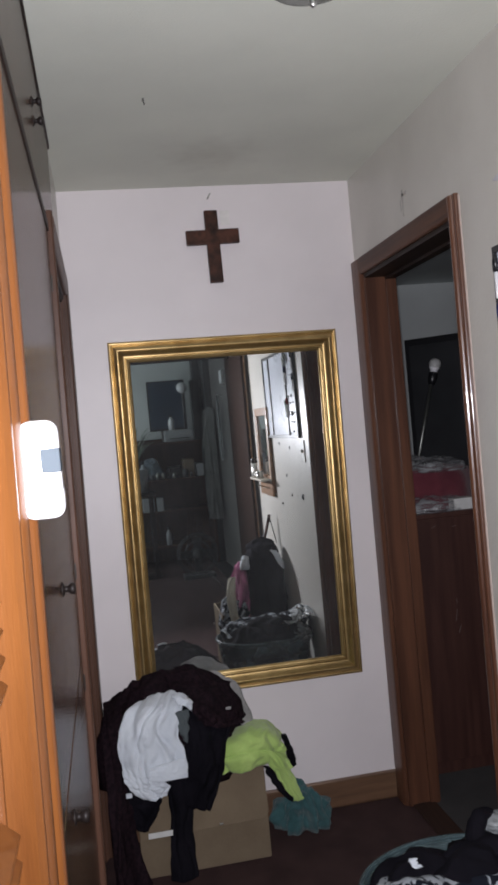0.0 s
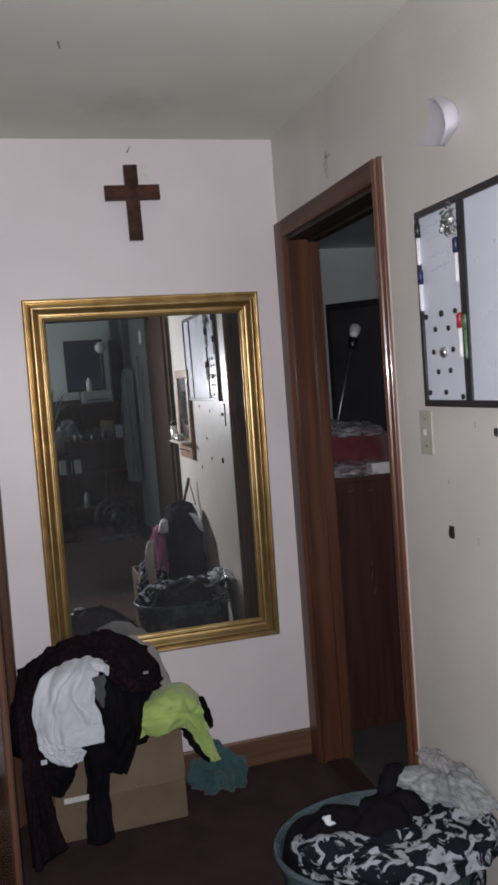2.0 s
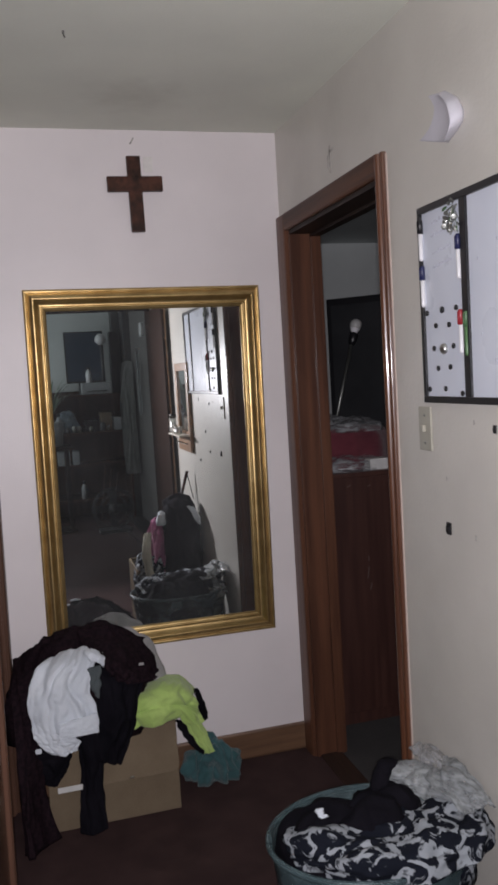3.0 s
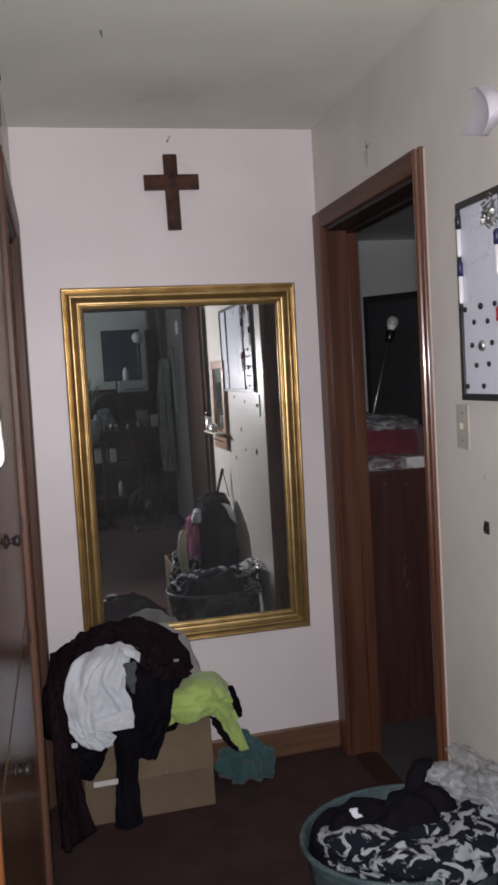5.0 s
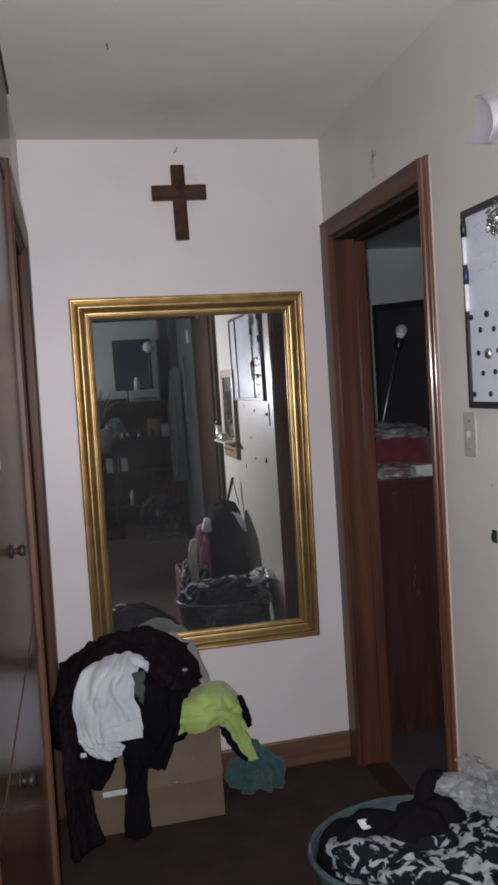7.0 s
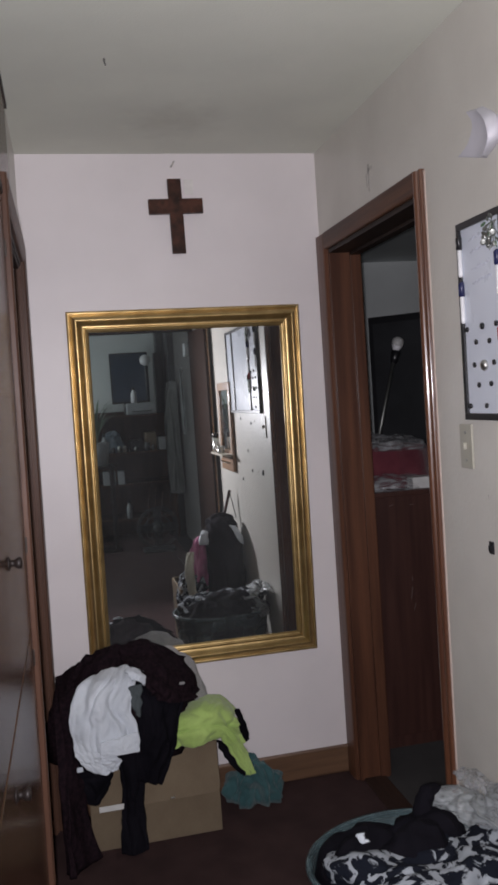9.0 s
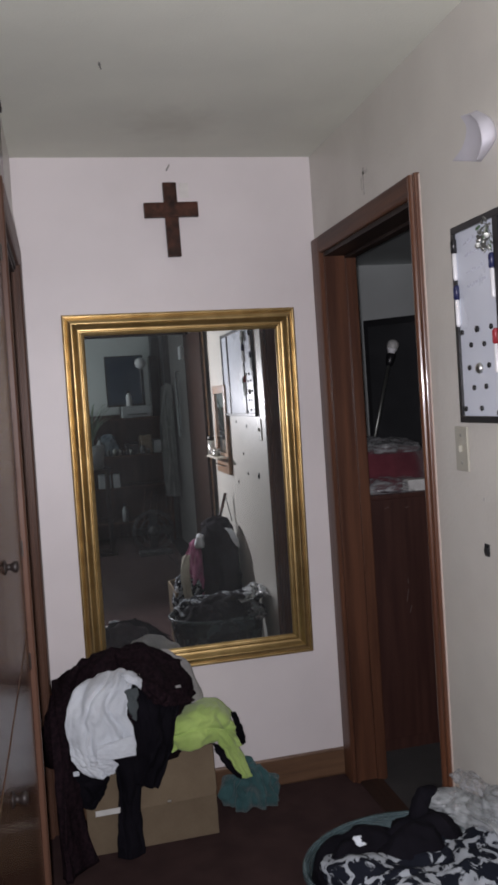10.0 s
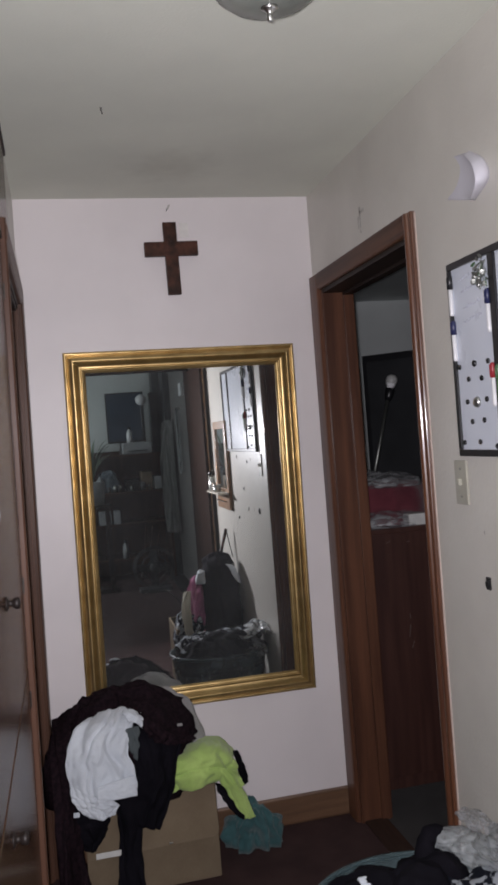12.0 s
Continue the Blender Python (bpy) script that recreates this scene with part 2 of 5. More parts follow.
# ---- trim and doors ----
def casing_section(bm, a, b, out, side, w=0.062, d=0.018, bead=False):
    """One straight casing board from a to b; out: away from the wall, side: across towards the outer edge."""
    a, b, out, side = Vector(a), Vector(b), Vector(out), Vector(side)
    prof = [(0, 0), (0, d * 0.55), (0.005, d * 0.8), (0.014, d * 0.9), (w * 0.55, d), (w - 0.006, d), (w, d * 0.75), (w, 0)]
    if bead:
        prof = [(0, 0), (0, d * 0.55)] + [(0.010 - 0.010 * math.cos(math.pi * k / 12), d * (0.55 + 0.60 * math.sin(math.pi * k / 12))) for k in range(1, 12)]
        prof += [(0.0205, d * 0.52), (0.023, d * 0.58), (w * 0.7, d * 0.8), (w - 0.004, d * 0.82), (w - 0.001, d * 0.7), (w, d * 0.5), (w, 0)]
    rows = [[bm.verts.new(p + side * s + out * o) for s, o in prof] for p in (a, b)]
    for k in range(len(prof) - 1):
        bm.faces.new((rows[0][k], rows[0][k + 1], rows[1][k + 1], rows[1][k]))
    if not bead:
        bm.faces.new(rows[0])
        bm.faces.new(rows[1][::-1])
    return bm


def doorway(name, label, x, y0, y1, z, out, lean=False, depth=0.125, mat=WOOD, math_=WOOD_H, near=0.062):
    """Jambs, stops and casing of an opening in a wall of constant x; out = -1 or 1: towards the hall."""
    ob = thing(name, label, "door frame", kind="structure")
    fix = leaning if lean else (lambda b: b)
    bx = sorted((x, x - out * depth))
    t = 0.02
    part("jamb", fix(boxed(((bx[0], y0, 0), (bx[1], y0 + t, z)), bevel=0.001)), mat, ob)
    part("jamb", fix(boxed(((bx[0], y1 - t, 0), (bx[1], y1, z)), bevel=0.001)), mat, ob)
    # head jamb and its top stop are coloured near black as painted shade
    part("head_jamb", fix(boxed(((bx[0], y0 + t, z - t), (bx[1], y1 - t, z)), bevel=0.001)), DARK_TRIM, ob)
    sx = sorted((x - out * (depth - 0.045), x - out * (depth - 0.008)))
    part("door_stop", fix(boxed(((sx[0], y0 + t, 0), (sx[1], y0 + t + 0.011, z - t)), bevel=0.0012)), mat, ob)
    part("door_stop", fix(boxed(((sx[0], y1 - t - 0.011, 0), (sx[1], y1 - t, z - t)), bevel=0.0012)), mat, ob)
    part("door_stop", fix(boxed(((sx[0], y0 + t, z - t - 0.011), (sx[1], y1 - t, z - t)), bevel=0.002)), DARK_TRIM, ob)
    o = (out, 0, 0)
    part("casing", fix(casing_section(bmesh.new(), (x, y0 + 0.008, 0), (x, y0 + 0.008, z + 0.055), o, (0, -1, 0), w=near, bead=near < 0.06)), WOOD_GLOSS if near < 0.06 else mat, ob, smooth=near < 0.06)
    part("casing", fix(casing_section(bmesh.new(), (x, y1 - 0.008, 0), (x, y1 - 0.008, z + 0.055), o, (0, 1, 0), w=-y1 + 0.004)), mat, ob)
    part("head_casing", fix(casing_section(bmesh.new(), (x, y0 + 0.008, z - 0.004), (x, y1 - 0.008, z - 0.004), (out * 1.05, 0, 0), (0, 0, 1))), math_, ob)
    return ob


doorway_right = doorway("door_frame_right", "red-brown varnished frame of the open side doorway", 0.0, DY0, DY1, DZ, -1, near=0.043)
baseb = structure("baseboard", casing_section(bmesh.new(), (-1.14, 0, 0.0), (-0.004, 0, 0.0), (0, -1, 0), (0, 0, 1), w=0.11, d=0.013),
                  WOOD_X, "brown stained baseboard along the end wall", "baseboard")
structure("threshold", boxed(((0.012, DY0 + 0.02, 0.0), (0.100, DY1 - 0.02, 0.009)), bevel=0.003), material("worn_threshold_wood", (0.050, 0.027, 0.020), 0.7, color2=(0.034, 0.019, 0.015), scale=8, stretch=(8, 0.6, 8), spec=0.15), "worn dark wooden threshold of the side doorway", "threshold")


# ---- framed wall mirror ----
MC = Vector((-0.5505, 0.0, 1.196))
MW, MH, FW = 0.877, 1.346, 0.078
MIRROR_POSE = Matrix.Translation(MC) @ Matrix.Rotation(radians(0.5), 4, "Y")


def frame_rail(w, h, turn):
    """One mitred rail of the frame; profile across (0 outer edge to FW inner) and depth."""
    bm = bmesh.new()
    prof = [(0, 0.0), (0.0, 0.015), (0.002, 0.019), (0.006, 0.0205), (0.010, 0.019), (0.012, 0.0155), (0.014, 0.0155)]
    prof += [(0.014 + 0.018 * k / 8, 0.0165 + 0.0195 * math.sin(math.pi * k / 16)) for k in range(9)]
    prof += [(0.034, 0.0365), (0.0365, 0.035), (0.0375, 0.0325)]
    prof += [(0.0375 + 0.021 * k / 8, 0.0325 - 0.0145 * math.sin(math.pi * k / 16)) for k in range(1, 9)]
    prof += [(0.0600, 0.0185), (0.0612, 0.0215), (0.0640, 0.0230), (0.0668, 0.0215), (0.0680, 0.0175), (0.0700, 0.0170), (0.0745, 0.0150), (0.078, 0.0105), (0.078, 0.004)]
    rows = []
    for sgn in (-1, 1):
        rows.append([bm.verts.new(turn @ Vector((sgn * (w / 2 - s), -d - 0.004, h / 2 - s))) for s, d in prof])
    for k in range(len(prof) - 1):
        bm.faces.new((rows[0][k], rows[0][k + 1], rows[1][k + 1], rows[1][k]))
    bmesh.ops.transform(bm, matrix=MIRROR_POSE, verts=bm.verts)
    return bm


mirror = thing("wall_mirror", "large rectangular mirror in a stepped gold frame on the end wall", "mirror")
for w, h, ang, nm in ((MW, MH, 0, "top_rail"), (MW, MH, 180, "bottom_rail"), (MH, MW, 90, "side_rail"), (MH, MW, -90, "side_rail")):
    part(nm, frame_rail(w, h, Matrix.Rotation(radians(ang), 4, "Y")), GOLD, mirror, smooth=True)
bm = boxed(((-MW / 2 + 0.06, -0.012, -MH / 2 + 0.06), (MW / 2 - 0.06, -0.006, MH / 2 - 0.06)))
bmesh.ops.transform(bm, matrix=MIRROR_POSE, verts=bm.verts)
part("mirror_glass", bm, SILVERED, mirror, "slightly dusty silvered glass")

# ---- cross ----
cross = thing("wooden_cross", "plain dark walnut cross hung on the end wall", "cross")
CP = Matrix.Translation((-0.553, -0.004, 2.243)) @ Matrix.Rotation(radians(-0.6), 4, "Y")
for nm, lo, hi in (("upright", (-0.025, -0.020, -0.172), (0.025, 0, 0.100)), ("crossbar", (-0.101, -0.022, -0.027), (0.101, -0.001, 0.027))):
    bm = boxed((lo, hi), bevel=0.0025)
    bmesh.ops.transform(bm, matrix=CP, verts=bm.verts)
    part(nm, bm, WALNUT, cross)


# ---- more materials ----
BLACK_PLASTIC = material("black_plastic", (0.012, 0.012, 0.014), 0.35, scale=20, bump=0.05)
WHITE_PLASTIC = material("white_plastic", (0.80, 0.80, 0.82), 0.35, scale=10)
GREY_LENS = material("grey_sensor_lens", (0.062, 0.074, 0.085), 0.9, scale=12, spec=0.05)
BOARD = material("whiteboard_enamel", (0.66, 0.70, 0.78), 0.22, color2=(0.62, 0.66, 0.745), scale=5, rough2=0.35)
INK = material("faded_marker_ink", (0.50, 0.52, 0.60), 0.6)
BLUE_CAP = material("navy_cap", (0.016, 0.02, 0.075), 0.4)
RED_CAP = material("red_cap", (0.30, 0.025, 0.035), 0.4)
GREEN_CAP = material("green_cap", (0.06, 0.13, 0.06), 0.4)
STEEL = material("dull_steel", (0.30, 0.31, 0.29), 0.4, 0.9, scale=40)
CHROME = material("brushed_steel", (0.62, 0.62, 0.60), 0.28, 1.0, scale=30, rough2=0.4)
ALMOND = material("almond_plastic", (0.40, 0.385, 0.32), 0.4, scale=10)
SMOKED = material("frosted_lamp_glass", (0.21, 0.225, 0.20), 0.25, color2=(0.15, 0.16, 0.145), scale=12)
PORCELAIN = material("white_glazed_ceramic", (0.62, 0.61, 0.67), 0.55, scale=8)
SCUFF = material("grey_scuff", (0.36, 0.34, 0.32), 0.7, color2=(0.5, 0.48, 0.45), scale=60)
# pale tint for the torch highlight painted along the casing edge
EDGE_LIGHT = material("pinkish_edge_light", (0.52, 0.42, 0.37), 0.7, scale=40)
SCRATCH = material("light_scratch", (0.15, 0.11, 0.10), 0.7, scale=40)
PALE = material("pale_filler", (0.78, 0.75, 0.72), 0.8, scale=30)
LIGHT_WOOD = material("honey_wood", (0.36, 0.20, 0.10), 0.4, color2=(0.27, 0.14, 0.07), scale=6, stretch=(8, 8, 0.8), fine=0.3, coat=0.2)
BRONZE = material("dark_bronze", (0.014, 0.010, 0.009), 0.5, 0.1, scale=30, spec=0.3)
OLD_METAL = material("tarnished_grey_metal", (0.16, 0.155, 0.14), 0.6, scale=40)
DARK_STEEL = material("dark_metal", (0.06, 0.055, 0.05), 0.4, 0.8, scale=30)

# ---- left wall: far door, glossy closet door, louvred bifold ----
doorway("door_frame_left", "dark brown varnished frame of the closed far door", LX, -0.935, -0.075, 2.05, 1, lean=True, depth=0.05, mat=WOOD_DARK, math_=WOOD_DARK)
door_far = thing("door_1", "closed dark brown flush door beside the end wall", "door", kind="structure")
part("door_leaf", leaning(boxed(((LX - 0.048, -0.913, 0.008), (LX - 0.038, -0.097, 2.028)), bevel=0.002)), DOOR_DARK, door_far)

def knob(y, z, x=LX + 0.004, size=0.85):
    """A small round cupboard knob that stands out from the left wall."""
    prof = [(0.001, 0), (0.015, 0), (0.016, 0.002), (0.012, 0.004), (0.007, 0.006), (0.006, 0.012), (0.009, 0.015), (0.012, 0.019), (0.013, 0.023), (0.010, 0.028), (0.001, 0.029)]
    return leaning(lathe(bmesh.new(), [(r * size, h * size) for r, h in prof], Matrix.Translation((x, y, z)) @ Matrix.Rotation(radians(90), 4, "Y"), 24))


door_gloss = thing("built_in_closet", "dark brown glossy veneer built-in closet with round knobs", "closet", kind="structure")
for z0, z1, ky, kz in ((0.008, 0.996, -1.75, 0.925), (1.004, 2.050, -1.58, 1.262)):
    leaf = part("door", leaning(boxed(((LX - 0.045, -2.325, z0), (LX + 0.004, -1.0, z1)), bevel=0.003)), DOOR_DARK, door_gloss)
    part("knob", knob(ky, kz), BRONZE, leaf, "dark bronze round knob", smooth=True)
for y0, y1 in ((-2.325, -0.56), (-3.12, -2.329)):
    leaf = part("upper_door", leaning(boxed(((LX - 0.045, y0, 2.074), (LX + 0.004, y1, 2.422)), bevel=0.003)), DOOR_DARK, door_gloss)
    if y1 > -1.0:
        for kz in (2.222, 2.264):
            part("knob", knob(-1.262, kz, size=0.75), BRONZE, leaf, "dark bronze round knob", smooth=True)
for z in (1.18, 1.90, 0.90):
    part("hinge", leaning(boxed(((LX + 0.003, -1.008, z), (LX + 0.007, -0.999, z + 0.04)), bevel=0.0015)), DARK_STEEL, door_gloss, "small worn metal hinge")

trim_or = thing("trim_closet", "orange varnished moulded casing beside the louvred closet", "trim", kind="structure")
bm = bmesh.new()
prof = [(-2.330, -0.05), (-2.330, 0.017), (-2.332, 0.0205), (-2.337, 0.0222), (-2.342, 0.0212), (-2.345, 0.018), (-2.3465, 0.0125), (-2.3485, 0.0105), (-2.351, 0.0115)]
prof += [(-2.351 - 0.024 * k / 10, 0.0115 + 0.0055 * math.sin(math.pi * k / 10) - 0.0015 * k / 10) for k in range(1, 11)]
prof += [(-2.3765, 0.0080), (-2.379, 0.0105), (-2.383, 0.0112), (-2.387, 0.0098), (-2.3885, 0.005), (-2.392, 0.004), (-2.392, -0.05)]
rows = [[bm.verts.new((LX + o + (0.013 if o > 0 else 0), y, z)) for y, o in prof] for z in (0.0, 2.1)]
for k in range(len(prof) - 1):
    bm.faces.new((rows[0][k], rows[0][k + 1], rows[1][k + 1], rows[1][k]))
part("casing", leaning(bm), ORANGE, trim_or, smooth=True)

louvre = thing("louvred_closet_door", "orange varnished louvred closet door in the left wall", "door")
for y0, y1 in ((-2.402, -2.394), (-3.10, -3.03)):
    part("stile", leaning(boxed(((LX - 0.035, y0, 0.01), (LX - 0.004, y1, 2.05)), bevel=0.003)), ORANGE, louvre)
for z0, z1 in ((0.01, 0.14), (1.26, 1.32), (1.95, 2.05)):
    part("rail", leaning(boxed(((LX - 0.033, -3.03, z0), (LX - 0.006, -2.402, z1)), bevel=0.003)), ORANGE, louvre)
slat_bm = leaning(boxed(((-0.016, -0.313, -0.0028), (0.016, 0.313, 0.0028)), bevel=0.0022))
bmesh.ops.transform(slat_bm, matrix=LEAN.inverted(), verts=slat_bm.verts)
slat_ob = part("slat", slat_bm, ORANGE, louvre)
spots = [0.165 + 0.0225 * k for k in range(48)] + [1.345 + 0.0225 * k for k in range(27)]
for k, z in enumerate(spots):
    ob = slat_ob if k == 0 else new("slat", slat_ob.data)
    ob.parent = louvre
    ob.matrix_local = LEAN @ pose(LX - 0.007, -2.716, z, 0, 40, 0)

sensor = thing("alarm_sensor", "white plastic alarm sensor stuck to the orange casing", "sensor")
bm = bmesh.new()
add_box(bm, (-1.105, -2.368, 1.464), (-1.0705, -2.335, 1.549), 0.014, 6)
sensor_body = part("body", bm, WHITE_PLASTIC, sensor, smooth=True)
part("lens", boxed(((-1.0865, -2.3695, 1.503), (-1.0700, -2.342, 1.524)), bevel=0.002), GREY_LENS, sensor_body, "grey rectangular lens")
bm = bmesh.new()
add_box(bm, (-1.1055, -2.3688, 1.4633), (-1.0697, -2.3342, 1.4955), 0.0125, 6)
part("base_cap", bm, WHITE_PLASTIC, sensor, smooth=True)

# ---- ceiling ----
lamp = thing("ceiling_light", "unlit flush ceiling light with a frosted bowl and a metal finial", "ceiling light")
LP = Matrix.Translation((-0.587, -1.65, 0))
part("canopy", lathe(bmesh.new(), [(0.001, 2.418), (0.122, 2.418), (0.127, 2.424), (0.122, 2.4395), (0.001, 2.4395)], LP, 40), CHROME, lamp, "steel canopy", smooth=True)
bowl = part("bowl", lathe(bmesh.new(), [(0.001, 2.292), (0.025, 2.293), (0.05, 2.297), (0.076, 2.307), (0.098, 2.325), (0.113, 2.352), (0.119, 2.385), (0.120, 2.417), (0.001, 2.4175)], LP, 40), SMOKED, lamp, "greenish frosted glass bowl", smooth=True)
part("finial", lathe(bmesh.new(), [(0.001, 2.266), (0.004, 2.267), (0.006, 2.272), (0.005, 2.277), (0.004, 2.280), (0.006, 2.284), (0.011, 2.288), (0.016, 2.2918), (0.001, 2.292)], LP, 20), CHROME, bowl, "small steel finial", smooth=True)
bm = bmesh.new()
rod(bm, (-0.838, -0.831, 2.441), (-0.838, -0.831, 2.432), 0.003)
rod(bm, (-0.838, -0.831, 2.433), (-0.836, -0.840, 2.420), 0.002)
whole("ceiling_hook", bm, OLD_METAL, "tiny metal hook screwed into the ceiling", "hook", True)
bm = bmesh.new()
rod(bm, (-0.558, 0.002, 2.392), (-0.548, -0.018, 2.408), 0.003)
whole("wall_nail", bm, SCUFF, "bent grey nail above the wooden cross", "nail", True)
part("filler_patch", boxed(((-0.515, -0.0025, 2.290), (-0.480, 0.002, 2.345)), bevel=0.0008), PALE, wall_end)

# ---- right wall: sconce, whiteboard, switch, hooks, marks ----
def along(p, t):
    """A point on a bent line through p at t in 0..1."""
    k = min(int(t * (len(p) - 1)), len(p) - 2)
    q = t * (len(p) - 1) - k
    a, b, c, d = [Vector(p[max(0, min(len(p) - 1, k + o))]) for o in (-1, 0, 1, 2)]
    return 0.5 * ((2 * b) + (c - a) * q + (2 * a - 5 * b + 4 * c - d) * q * q + (3 * b - a - 3 * c + d) * q ** 3)


# a scoop: a hollow that opens sideways, a rounded lip and an outer cheek that meets the wall
bm = bmesh.new()
back = [(0.001, -1.170, 2.190), (0.001, -1.205, 2.150), (0.001, -1.175, 2.112), (0.001, -1.112, 2.098)]
lip = [(-0.018, -1.276, 2.158), (-0.035, -1.342, 2.114), (-0.038, -1.360, 2.066), (-0.030, -1.316, 2.038)]
cheek = [(0.001, -1.280, 2.164), (0.001, -1.342, 2.124), (0.001, -1.354, 2.076), (0.001, -1.282, 2.046)]
rows = []
for k in range(21):
    v = k / 20
    a, b, c = along(back, v), along(lip, v), along(cheek, v)
    inner = a.lerp(b, 0.55) + Vector((0.5 * (a.x - b.x) * 0.8, 0, 0))
    deep = a.lerp(b, 0.88) + Vector((0.35 * (a.x - b.x), 0, 0))
    outer = b.lerp(c, 0.4) + Vector((-0.004, -0.012, 0))
    wide = b.lerp(c, 0.75) + Vector((-0.003, -0.012, 0))
    line = [a, inner, deep, b, b + Vector((-0.002, -0.005, 0)), outer, wide, c]
    rows.append([bm.verts.new(along(line, i / 28)) for i in range(29)])
for p, q in zip(rows, rows[1:]):
    for i in range(28):
        bm.faces.new((p[i], p[i + 1], q[i + 1], q[i]))
bm.faces.new(rows[0][::-1])
bm.faces.new(rows[-1])
whole("wall_sconce", bm, PORCELAIN, "broken white glazed bowl sconce without a bulb", "sconce", True)

board = thing("whiteboard", "black-framed whiteboard with two black dividers and faded notes", "whiteboard")
YA, YB, ZA, ZB = -1.955, -1.143, 1.428, 1.920
part("panel", boxed(((-0.010, YA + 0.01, ZA + 0.01), (-0.001, YB - 0.01, ZB - 0.01))), BOARD, board, "bluish white enamel panel")
for nm, lo, hi in (("bottom_rail", (YA, ZA), (YB, ZA + 0.017)), ("top_rail", (YA, ZB - 0.017), (YB, ZB)), ("side_rail", (YA, ZA + 0.017), (YA + 0.014, ZB - 0.017)),
                   ("side_rail", (YB - 0.014, ZA + 0.017), (YB, ZB - 0.017)), ("divider", (-1.372, ZA + 0.017), (-1.346, ZB - 0.017)), ("divider", (-1.785, ZA + 0.017), (-1.770, ZB - 0.017))):
    part(nm, boxed(((-0.017, lo[0], lo[1]), (-0.002, hi[0], hi[1])), bevel=0.002), BLACK_PLASTIC, board)
rng = random.Random(4)
for z, y in ((1.868, -1.195), (1.838, -1.2), (1.796, -1.205), (1.762, -1.205)):
    yy = y
    for k in range(11):
        w, h = rng.uniform(0.003, 0.008), rng.uniform(0.003, 0.008)
        up = z + 0.10 * (y - yy) + rng.uniform(-0.0015, 0.0015)
        part("ink_bar", boxed(((-0.0108, yy - w, up), (-0.0098, yy, up + h))), INK, board)
        yy -= w + rng.choice((0.0012, 0.002, 0.005))
for k in range(9):
    y, z = rng.uniform(-1.6, -1.4), rng.uniform(1.5, 1.88)
    part("ink_bar", boxed(((-0.0108, y - 0.004, z), (-0.0098, y, z + 0.008))), INK, board)

magnet = thing("magnet", "small round black magnet on the whiteboard", "magnet", group="magnets on the whiteboard")
part("disc", lathe(bmesh.new(), [(0.001, 0), (0.009, 0), (0.010, 0.002), (0.010, 0.006), (0.007, 0.008), (0.001, 0.008)], Matrix.Rotation(radians(-90), 4, "Y"), 16), BLACK_PLASTIC, magnet, smooth=True)
dots = [(-1.246, 1.657), (-1.311, 1.657), (-1.169, 1.655), (-1.212, 1.621), (-1.276, 1.619), (-1.198, 1.565), (-1.293, 1.567), (-1.216, 1.515), (-1.275, 1.517), (-1.168, 1.463), (-1.248, 1.464), (-1.327, 1.453)]
magnet.matrix_basis = pose(-0.010, dots[0][0], dots[0][1]) @ Matrix.Scale(0.82, 4)
for y, z in dots[1:]:
    copy_thing(magnet, pose(-0.010, y, z) @ Matrix.Scale(0.82, 4))
bm = lathe(bmesh.new(), [(0.001, 0), (0.013, 0), (0.014, 0.003), (0.012, 0.008), (0.007, 0.012), (0.001, 0.013)], pose(-0.010, -1.249, 1.562, 0, -90, 0), 18)
whole("push_magnet", bm, CHROME, "shiny silver push-pin magnet on the whiteboard", "magnet", True)


GREEN_INK = material("green_plastic", (0.075, 0.16, 0.065), 0.4)


def marker(cap, label, y, z, flip=1, body=WHITE_PLASTIC):
    ob = thing("marker_pen", label, "marker", group="markers on the whiteboard")
    bm = lathe(bmesh.new(), [(0.001, -0.062), (0.006, -0.062), (0.0085, -0.055), (0.0085, 0.022), (0.001, 0.022)], n=14)
    part("barrel", bm, body, ob, smooth=True)
    bm = lathe(bmesh.new(), [(0.001, 0.020), (0.0098, 0.020), (0.0098, 0.060), (0.007, 0.064), (0.001, 0.064)], n=14)
    add_box(bm, (-0.013, -0.002, 0.022), (-0.009, 0.002, 0.058))
    part("cap", bm, cap, ob, smooth=True)
    ob.matrix_basis = pose(-0.016, y, z, 0 if flip > 0 else 180, 0, 0) @ Matrix.Diagonal((0.7, 0.62, 0.82, 1))
    return ob


marker(BLACK_PLASTIC, "white marker pen with a black cap clipped upright", -1.158, 1.838)
marker(BLUE_CAP, "white marker pen with a navy cap clipped upright", -1.160, 1.722)
marker(BLUE_CAP, "white marker pen with a navy cap on the divider", -1.338, 1.772)
marker(RED_CAP, "white marker pen with a red cap on the divider", -1.338, 1.598)
marker(GREEN_CAP, "green marker pen beside the divider", -1.362, 1.592, body=GREEN_INK)

charms = thing("key_bunch", "bunch of silver and green charms hung on the whiteboard", "keys")
for k in range(26):
    bm = bmesh.new()
    y, z = rng.gauss(-1.316, 0.014), rng.gauss(1.862, 0.022)
    r = rng.uniform(0.004, 0.008)
    lathe(bm, [(0.001, 0), (r, 0), (r, 0.002), (r * 0.5, 0.003), (0.001, 0.003)],
          pose(-0.014 - rng.uniform(0, 0.012), y, z, rng.uniform(-60, 60), -90 + rng.uniform(-50, 50), 0), 10)
    rod(bm, (-0.013, -1.316, 1.893), (-0.014 - rng.uniform(0, 0.006), y, z), 0.0009, 5)
    part("charm", bm, GREEN_CAP if k % 9 == 0 else STEEL, charms)

